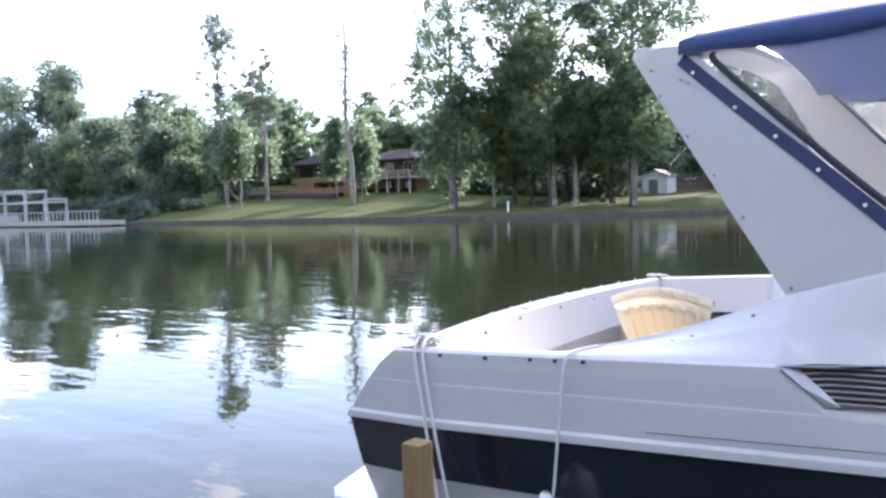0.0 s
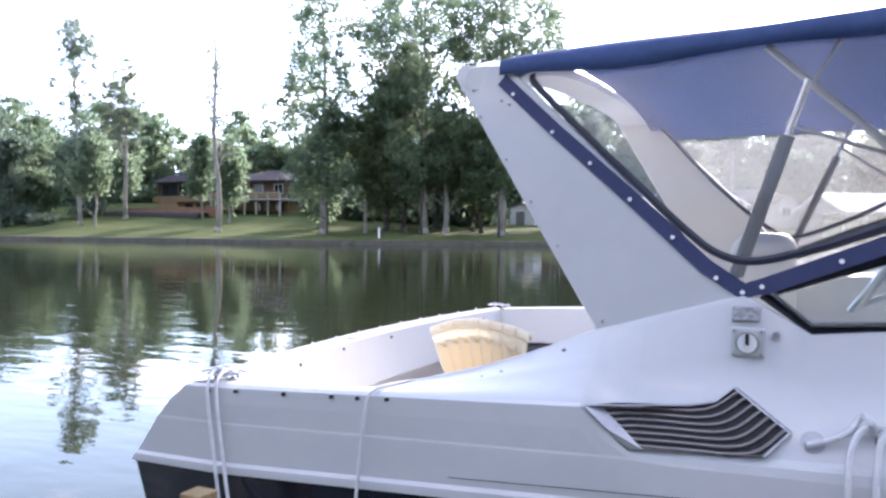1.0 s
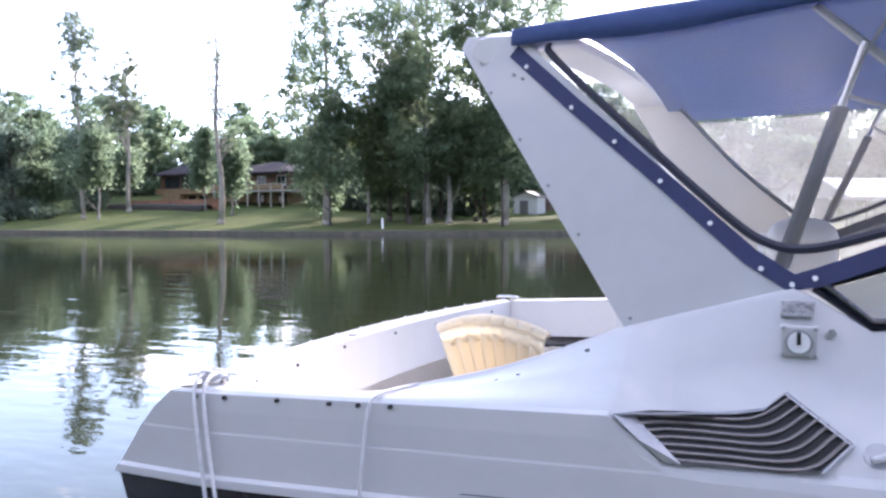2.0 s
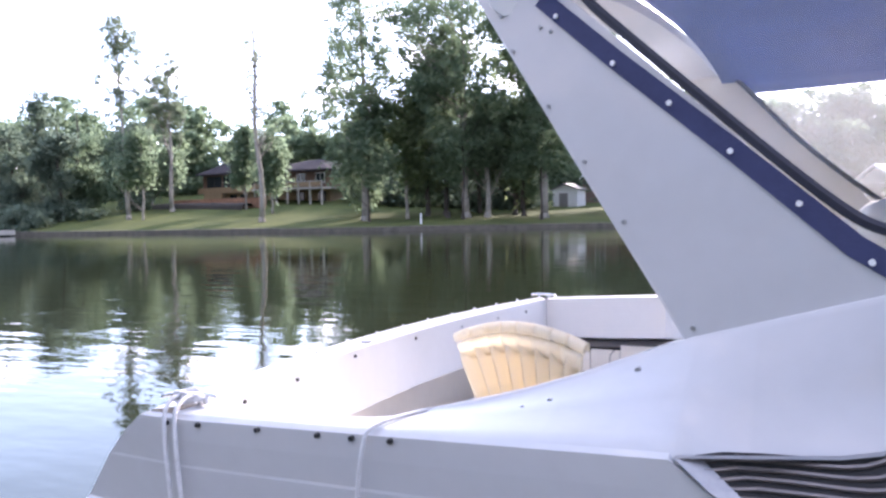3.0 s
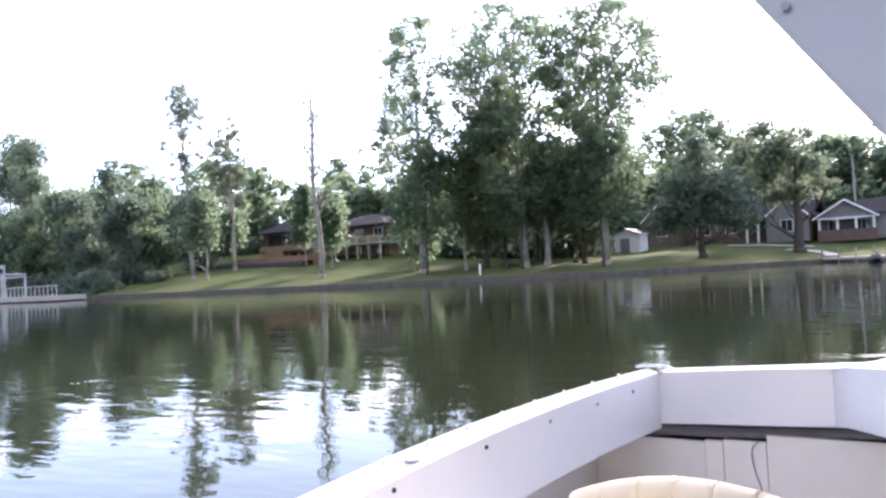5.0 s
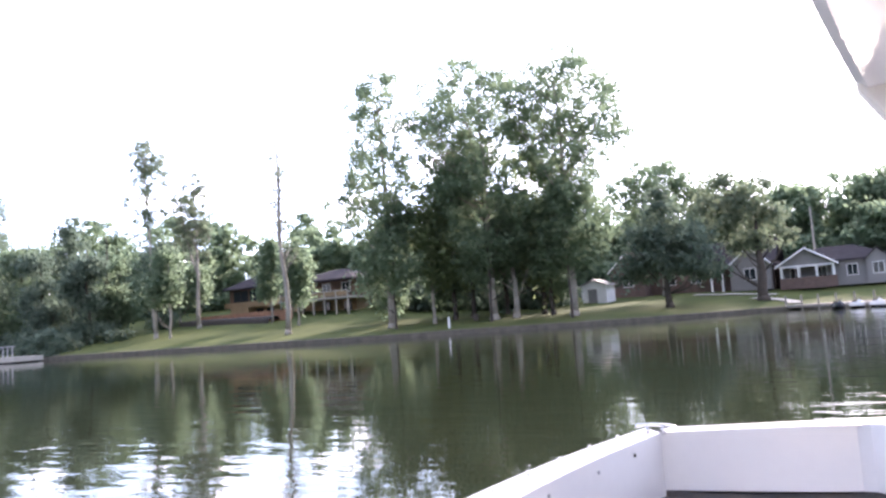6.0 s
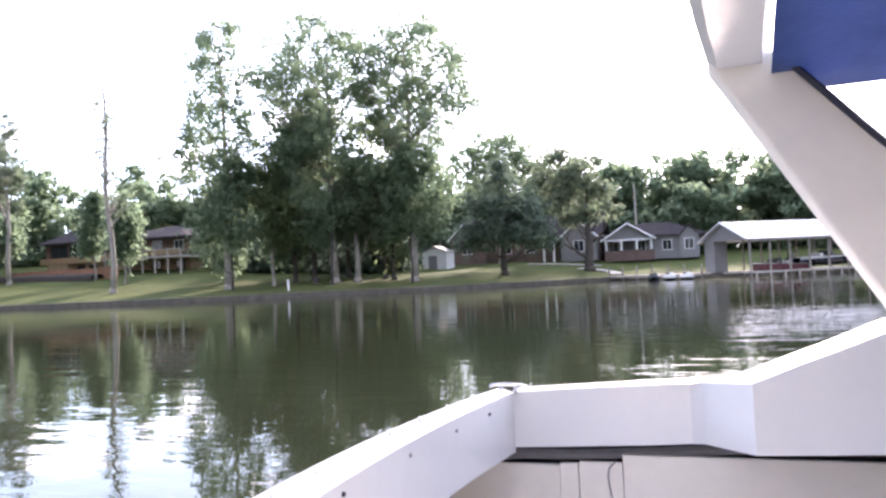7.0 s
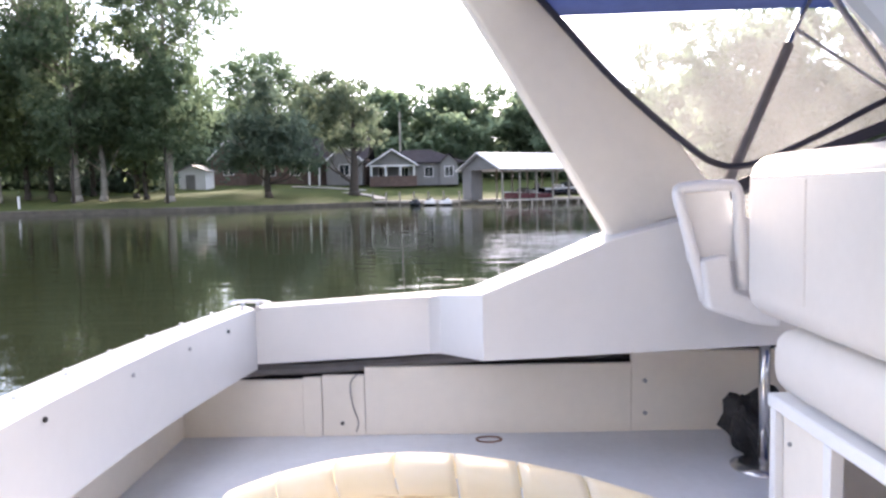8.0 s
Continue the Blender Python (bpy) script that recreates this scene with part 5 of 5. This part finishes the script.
for x in (-84.4, -82.2, -78.6, -76.0, -71, -67):
    window(h, x, 87.0, 4.4, 1.5, 1.9, BARKD)
deck = part("deck", boxed(-76.2, 82.4, 5.55, -63.4, 86.55, 5.8), DOCKW, h, "raised timber deck")
for x in np.arange(-76.0, -63.4, 2.05):
    part("deck_post", boxed(x, 82.5, 2.0, x + 0.2, 82.7, 6.7), DOCKW, h)
part("deck_rail", boxed(-76.1, 82.52, 6.55, -63.5, 82.68, 6.68), DOCKW, h)
part("deck_rail", boxed(-76.1, 82.54, 6.0, -63.5, 82.66, 6.5), TANWALL, h, "boarded deck rail")
planter = tagged(part("planter_wall", prism([(-89, 79.0), (-71.0, 78.0), (-70.6, 79.0), (-88.8, 80.0)], "z", 2.0, 4.5), ORANGEB), "low orange brick garden wall in front of the house", "wall")
bm = grid([[(x, 77.0 + 0.05 * (-80 - x) + d, ground_z(x, 77.0) + hgt + 0.15 * noise.noise((x, d, 0))) for d, hgt in ((-0.9, -0.2), (-0.6, 0.45), (0.1, 0.75), (0.9, 0.8), (1.6, 0.3))] for x in np.linspace(-91, -72, 34)])
tagged(part("mulch_bed", bm, MULCH, smooth=True), "dark mulch bed below the garden wall", "flower bed")

# white shed
h = thing("garden_shed", (0, 0, 0), "small white garden shed with shallow gable roof", "shed")
part("shed_wall", gable_wall(-34.3, -30.9, 95, 98.5, 1.5, 4.55, 5.2), WHITEWALL, h)
part("roof", gable_roof(-34.3, -30.9, 95, 98.5, 4.6, 5.3, 0.3, "y", 0.12), GREYWALL, h)
part("shed_door", boxed(-33.4, 94.94, 1.9, -32.2, 94.995, 4.1), GREYWALL, h)

# brick house with two gables
h = thing("brick_house", (0, 0, 0), "red brick house with dark roof and white gable trim", "house")
part("wall", boxed(-33.3, 107, 2.5, -12.0, 117, 6.3), BRICK, h)
part("roof", gable_roof(-33.3, -12.0, 107, 117, 6.3, 9.4, 0.4, "x"), SHINGLE, h)
part("gable_wall", gable_wall(-33.4, -28.4, 105, 107, 2.5, 6.6, 9.0), BRICK, h, "brick front gable")
part("gable_roof", gable_roof(-33.4, -28.4, 105, 110.5, 6.6, 9.05, 0.35, "y"), SHINGLE, h)
part("gable_wall", gable_wall(-17.2, -12.2, 105, 107, 2.5, 5.9, 8.1), GREYWALL, h, "pale front gable")
part("gable_roof", gable_roof(-17.2, -12.2, 105, 110, 5.9, 8.15, 0.35, "y"), SHINGLE, h)
for xm, ze, zr, w in ((-30.9, 6.6, 9.05, 2.5), (-14.7, 5.9, 8.15, 2.5)):
    for s in (-1, 1):
        part("barge_board", tube([(xm + s * (w + 0.35), 104.6, ze - 0.32), (xm, 104.6, zr + 0.06)], 0.11, 4), WHITEWALL, h)
for x, z in ((-30.9, 5.0), (-25.5, 4.8), (-22.0, 4.8), (-14.7, 4.6)):
    window(h, x, 105.0 if x in (-30.9, -14.7) else 107.0, z, 1.5, 1.6)
for x in (-19.8, -18.4):
    part("porch_post", boxed(x, 105.2, 2.5, x + 0.25, 105.45, 5.8), WHITEWALL, h)
part("porch_roof", boxed(-20.4, 104.9, 5.8, -17.6, 107, 6.0), SHINGLE, h)

# grey house with a columned porch
h = thing("grey_house", (0, 0, 0), "grey single-storey house with white trim and columned porch", "house")
part("wall", boxed(-11.2, 108, 2.3, 1.2, 117, 5.45), GREYWALL, h)
part("roof", hip_roof(-11.2, 1.6, 108, 117, 5.6, 7.6, 0.5), SHINGLE, h)
part("gable_wall", gable_wall(-11.3, -4.7, 105.2, 105.5, 5.2, 5.25, 7.2), GREYWALL, h, "grey porch gable")
part("gable_roof", gable_roof(-11.3, -4.7, 105, 111, 5.25, 7.25, 0.35, "y"), SHINGLE, h)
for s in (-1, 1):
    part("barge_board", tube([(-8 + s * 3.65, 104.6, 5.02), (-8, 104.6, 7.3)], 0.12, 4), WHITEWALL, h)
part("porch_beam", boxed(-11.2, 105.1, 4.95, -4.8, 105.4, 5.2), WHITEWALL, h)
for x in (-11.1, -9.1, -7.0, -5.1):
    part("porch_column", boxed(x, 105.1, 2.3, x + 0.28, 105.38, 4.95), WHITEWALL, h)
part("porch_wall", boxed(-11.2, 105.02, 2.2, -4.6, 105.08, 3.65), BRICK, h, "low red brick porch wall")
part("gable_wall", gable_wall(-1.4, 1.2, 107.4, 108, 2.3, 5.4, 6.6), GREYWALL, h)
part("gable_roof", gable_roof(-1.4, 1.2, 107.3, 111, 5.4, 6.65, 0.25, "y"), SHINGLE, h)
for x, y in ((-3.0, 108), (-0.1, 107.4), (-6.5, 108), (-9.6, 108)):
    window(h, x, y, 4.2, 1.3, 1.5)
tagged(part("utility_pole", tube([(-7.3, 112, 6.0), (-7.3, 112, 13.2)], 0.16, 6, taper=0.10), DOCKW), "pale wooden pole behind the house", "pole")

# paths
for pts, w in (([(-7.9, 87.6), (-8.6, 90), (-10.6, 92.5), (-13, 94.0)], 0.7), ([(-11, 98.5), (-16, 99.5), (-21, 100.2)], 0.6)):
    ln = smooth_line([(x, y, 0) for x, y in pts], 6)
    rows = []
    for i, p in enumerate(ln):
        d = (ln[min(i + 1, len(ln) - 1)] - ln[max(0, i - 1)]).normalized()
        nn = Vector((-d.y, d.x, 0))
        rows.append([((p + nn * s).x, (p + nn * s).y, ground_z((p + nn * s).x, (p + nn * s).y) + 0.08) for s in (-w, -w / 3, w / 3, w)])
    tagged(part("garden_path", thick(grid(rows), 0.06), CONCRETE), "pale concrete garden path across the lawn", "path", kind="structure")

# boathouse over the water, its ridge running away to the right
bh = thing("boathouse", (5.0, 70.0, 0), "grey open-sided boathouse with pale metal roof", "boathouse")
BHW, BHL = 7.2, 14.0
bh.matrix_basis = pose(5.0, 70.0, 0, 0, 0, 30)       # local x along the ridge, y across towards the gable's far corner
part("gable_wall", prism([(-0.2, 3.42), (BHW + 0.2, 3.42), (BHW + 0.2, 3.5), (BHW / 2, 5.0), (-0.2, 3.5)], "x", 0.0, 0.15), GREYWALL, bh, "grey boarded gable")
part("roof", gable_roof(0, BHL, 0, BHW, 3.5, 5.0, 0.4, "x", 0.09), METALROOF, bh, "pale ribbed metal roof")
for k in range(29):
    part("roof_rib", tube([(0.5 * k - 0.2, -0.42, 3.43), (0.5 * k - 0.2, BHW / 2, 5.12)], 0.03, 4), METALROOF, bh)
for s in (0, 1):
    y0 = -0.45 if s == 0 else BHW + 0.45
    part("barge_board", tube([(-0.42, y0, 3.38), (-0.42, BHW / 2, 5.06)], 0.09, 4), WHITEWALL, bh)
part("storage_room", boxed(0.1, BHW - 1.7, 0.5, 1.4, BHW, 3.42), GREYWALL, bh, "closed grey storage room")
for k in range(8):
    for y in (0.05, BHW - 0.2):
        if y > 1 and k < 2:
            continue
        part("support_post", boxed(0.15 + 1.95 * k, y, -0.5, 0.29 + 1.95 * k, y + 0.14, 3.5), PILEW, bh)
part("eave_beam", boxed(0, 0.0, 3.2, BHL, 0.15, 3.45), DOCKW, bh)
for y0, y1 in ((-0.3, 0.9), (BHW - 1.0, BHW + 0.3), (3.2, 4.0)):
    part("walkway", boxed(0.0, y0, 0.38, BHL, y1, 0.55), DOCKW, bh, "weathered walkway")
part("cross_walk", boxed(BHL - 1.2, -0.3, 0.38, BHL, BHW, 0.548), DOCKW, bh)
for k in range(10):
    part("fender_board", boxed(0.4 + 1.4 * k, -0.33, -0.1, 0.55 + 1.4 * k, -0.29, 0.5), DOCKW, bh)


def runabout(at, turn, length, hull, label):
    b = thing("motor_boat", (0, 0, 0), label, "boat", "boats in the boathouse")
    rows = []
    for k in range(9):
        f = k / 8
        x = length * (f - 0.5)
        w = 1.05 * (1 - max(0, (f - 0.45) / 0.55) ** 2.2) + 0.02
        sh = 0.75 + 0.18 * f
        rows.append([(x, -w, sh), (x, -w * 0.92, 0.35), (x, 0, 0.0 + 0.3 * max(0, f - 0.7)), (x, w * 0.92, 0.35), (x, w, sh)])
    part("hull", grid(rows), hull, b)
    part("deck", grid([[(r[0][0], r[0][1], r[0][2]), (r[0][0], 0, r[0][2] + 0.08), (r[4][0], r[4][1], r[4][2])] for r in rows]), GEL, b)
    part("stripe", grid([[(r[0][0], r[0][1] - 0.01, r[0][2] - 0.02), (r[0][0], r[0][1] * 0.99 - 0.01, r[0][2] - 0.14)] for r in rows]), GEL, b)
    part("windscreen", prism([(0.1, 0.85), (0.75, 0.9), (0.25, 1.35), (0.15, 1.35)], "y", -0.8, 0.8), WINDOWG, b)
    part("seat_back", boxed(-0.9, -0.8, 0.8, -0.6, 0.8, 1.15, 0.05), GEL, b)
    part("engine_cover", boxed(-length / 2 - 0.35, -0.3, 0.4, -length / 2 + 0.05, 0.3, 1.3, 0.08), NAVY, b)
    b.matrix_basis = at @ pose(0, 0, 0, 0, 0, turn)
    return b


BHM = bh.matrix_basis.copy()
runabout(BHM @ pose(3.9, 1.6, 0.25), 180, 5.0, MAROON, "maroon and white motor boat low on its lift")
runabout(BHM @ pose(9.0, 2.1, 0.75), 0, 6.4, NAVY, "dark motor boat with white deck on its lift")

# walkway from the path to the boathouse, water scooters beside it
wk = thing("shore_dock", (0, 0, 0), "weathered timber dock from the lawn to the boathouse", "dock")
A, B = Vector((-8.2, 86.0, 0)), Vector((1.6, 77.5, 0))
d = (B - A).normalized()
nn = Vector((-d.y, d.x, 0))
L = (B - A).length
for k in range(int(L / 0.32)):
    p = A + d * (k * 0.32)
    bm = prism([(0, -0.8), (0.29, -0.8), (0.29, 0.8), (0, 0.8)], "z", 0.42, 0.5)
    bmesh.ops.transform(bm, matrix=Matrix.Translation(p) @ Matrix.Rotation(math.atan2(d.y, d.x), 4, 'Z'), verts=bm.verts)
    part("plank", bm, DOCKW, wk)
for k in range(7):
    p = A + d * (L * k / 6) + nn * -0.7
    part("support_post", tube([(p.x, p.y, -0.5), (p.x, p.y, 1.45)], 0.09, 7), PILEW, wk)
part("beam", tube([A + nn * -0.75 + Vector((0, 0, 0.32)), B + nn * -0.75 + Vector((0, 0, 0.32))], 0.11, 4), DOCKW, wk)
for i, (x, y) in enumerate(((-1.8, 76.5), (-0.2, 75.2), (-3.4, 77.6))):
    j = thing("water_scooter", (0, 0, 0), "small white and dark water scooter moored at the dock", "water scooter", "scooters at the dock")
    rows = [[(xx, -w, 0.25), (xx, -w * 0.7, 0.55), (xx, 0, hgt), (xx, w * 0.7, 0.55), (xx, w, 0.25)] for xx, w, hgt in ((-1.3, 0.4, 0.6), (-0.6, 0.5, 0.75), (0, 0.5, 0.8), (0.3, 0.5, 1.0), (0.7, 0.42, 0.85), (1.2, 0.2, 0.6), (1.45, 0.03, 0.5))]
    part("hull", grid(rows), GEL if i < 2 else NAVY, j)
    part("keel", grid([[(r[0][0], r[0][1], 0.25), (r[0][0], 0, -0.1), (r[0][0], r[4][1], 0.25)] for r in rows]), NAVY, j)
    part("handlebar", tube([(0.35, -0.35, 1.12), (0.3, 0, 1.02), (0.35, 0.35, 1.12)], 0.04, 6), DARK, j)
    part("saddle", boxed(-1.0, -0.18, 0.68, 0.1, 0.18, 0.86, 0.05), DARK, j)
    j.matrix_basis = pose(x, y, 0.0, 0, 0, -60) @ Matrix.Scale(0.78, 4)

# white dock with railing at the lake's end
ld = thing("railed_dock", (0, 0, 0), "grey-white railed dock with open timber frame on the water", "dock")
part("platform", boxed(-126, 51.5, 0.15, -90.2, 55.2, 0.75), CONCRETE, ld, "pale dock platform")
part("float", boxed(-125.5, 51.7, -0.4, -90.8, 55, 0.148), DARK, ld)
for x in np.arange(-125.8, -90, 1.0):
    part("baluster", boxed(x, 51.6, 0.75, x + 0.11, 51.7, 1.95), GREYDOCK, ld)
part("handrail", boxed(-126, 51.55, 1.95, -90.3, 51.75, 2.08), GREYDOCK, ld)
for x in (-122.5, -116.0, -110.0, -104.5):
    hh = 5.1 if x < -105 else 4.0
    for y in (51.8, 54.9):
        part("frame_post", boxed(x, y, 0.75, x + 0.22, y + 0.22, hh), GREYDOCK, ld)
    part("cross_beam", boxed(x, 52.03, hh - 0.25, x + 0.2, 54.88, hh), GREYDOCK, ld)
for y in (51.8, 54.9):
    part("top_beam", boxed(-122.6, y - 0.02, 5.102, -109.6, y + 0.24, 5.36), GREYDOCK, ld)
    part("low_beam", boxed(-122.2, y + 0.02, 3.4, -104.2, y + 0.2, 3.62), GREYDOCK, ld)
part("deck_box", boxed(-120.5, 53, 0.75, -117.2, 54.5, 1.7, 0.05), GREYDOCK, ld)
tagged(part("marker_post", tube([(-38, 66, 0.3), (-38, 66, 1.75)], 0.10, 8), WHITEWALL), "short white marker post on the bank", "post")
tagged(part("lawn_stump", tube([(-38.8, 73.4, 0.6), (-38.8, 73.4, 1.9)], 0.35, 9, taper=0.28), BARKD), "dark tree stump on the lawn", "stump")
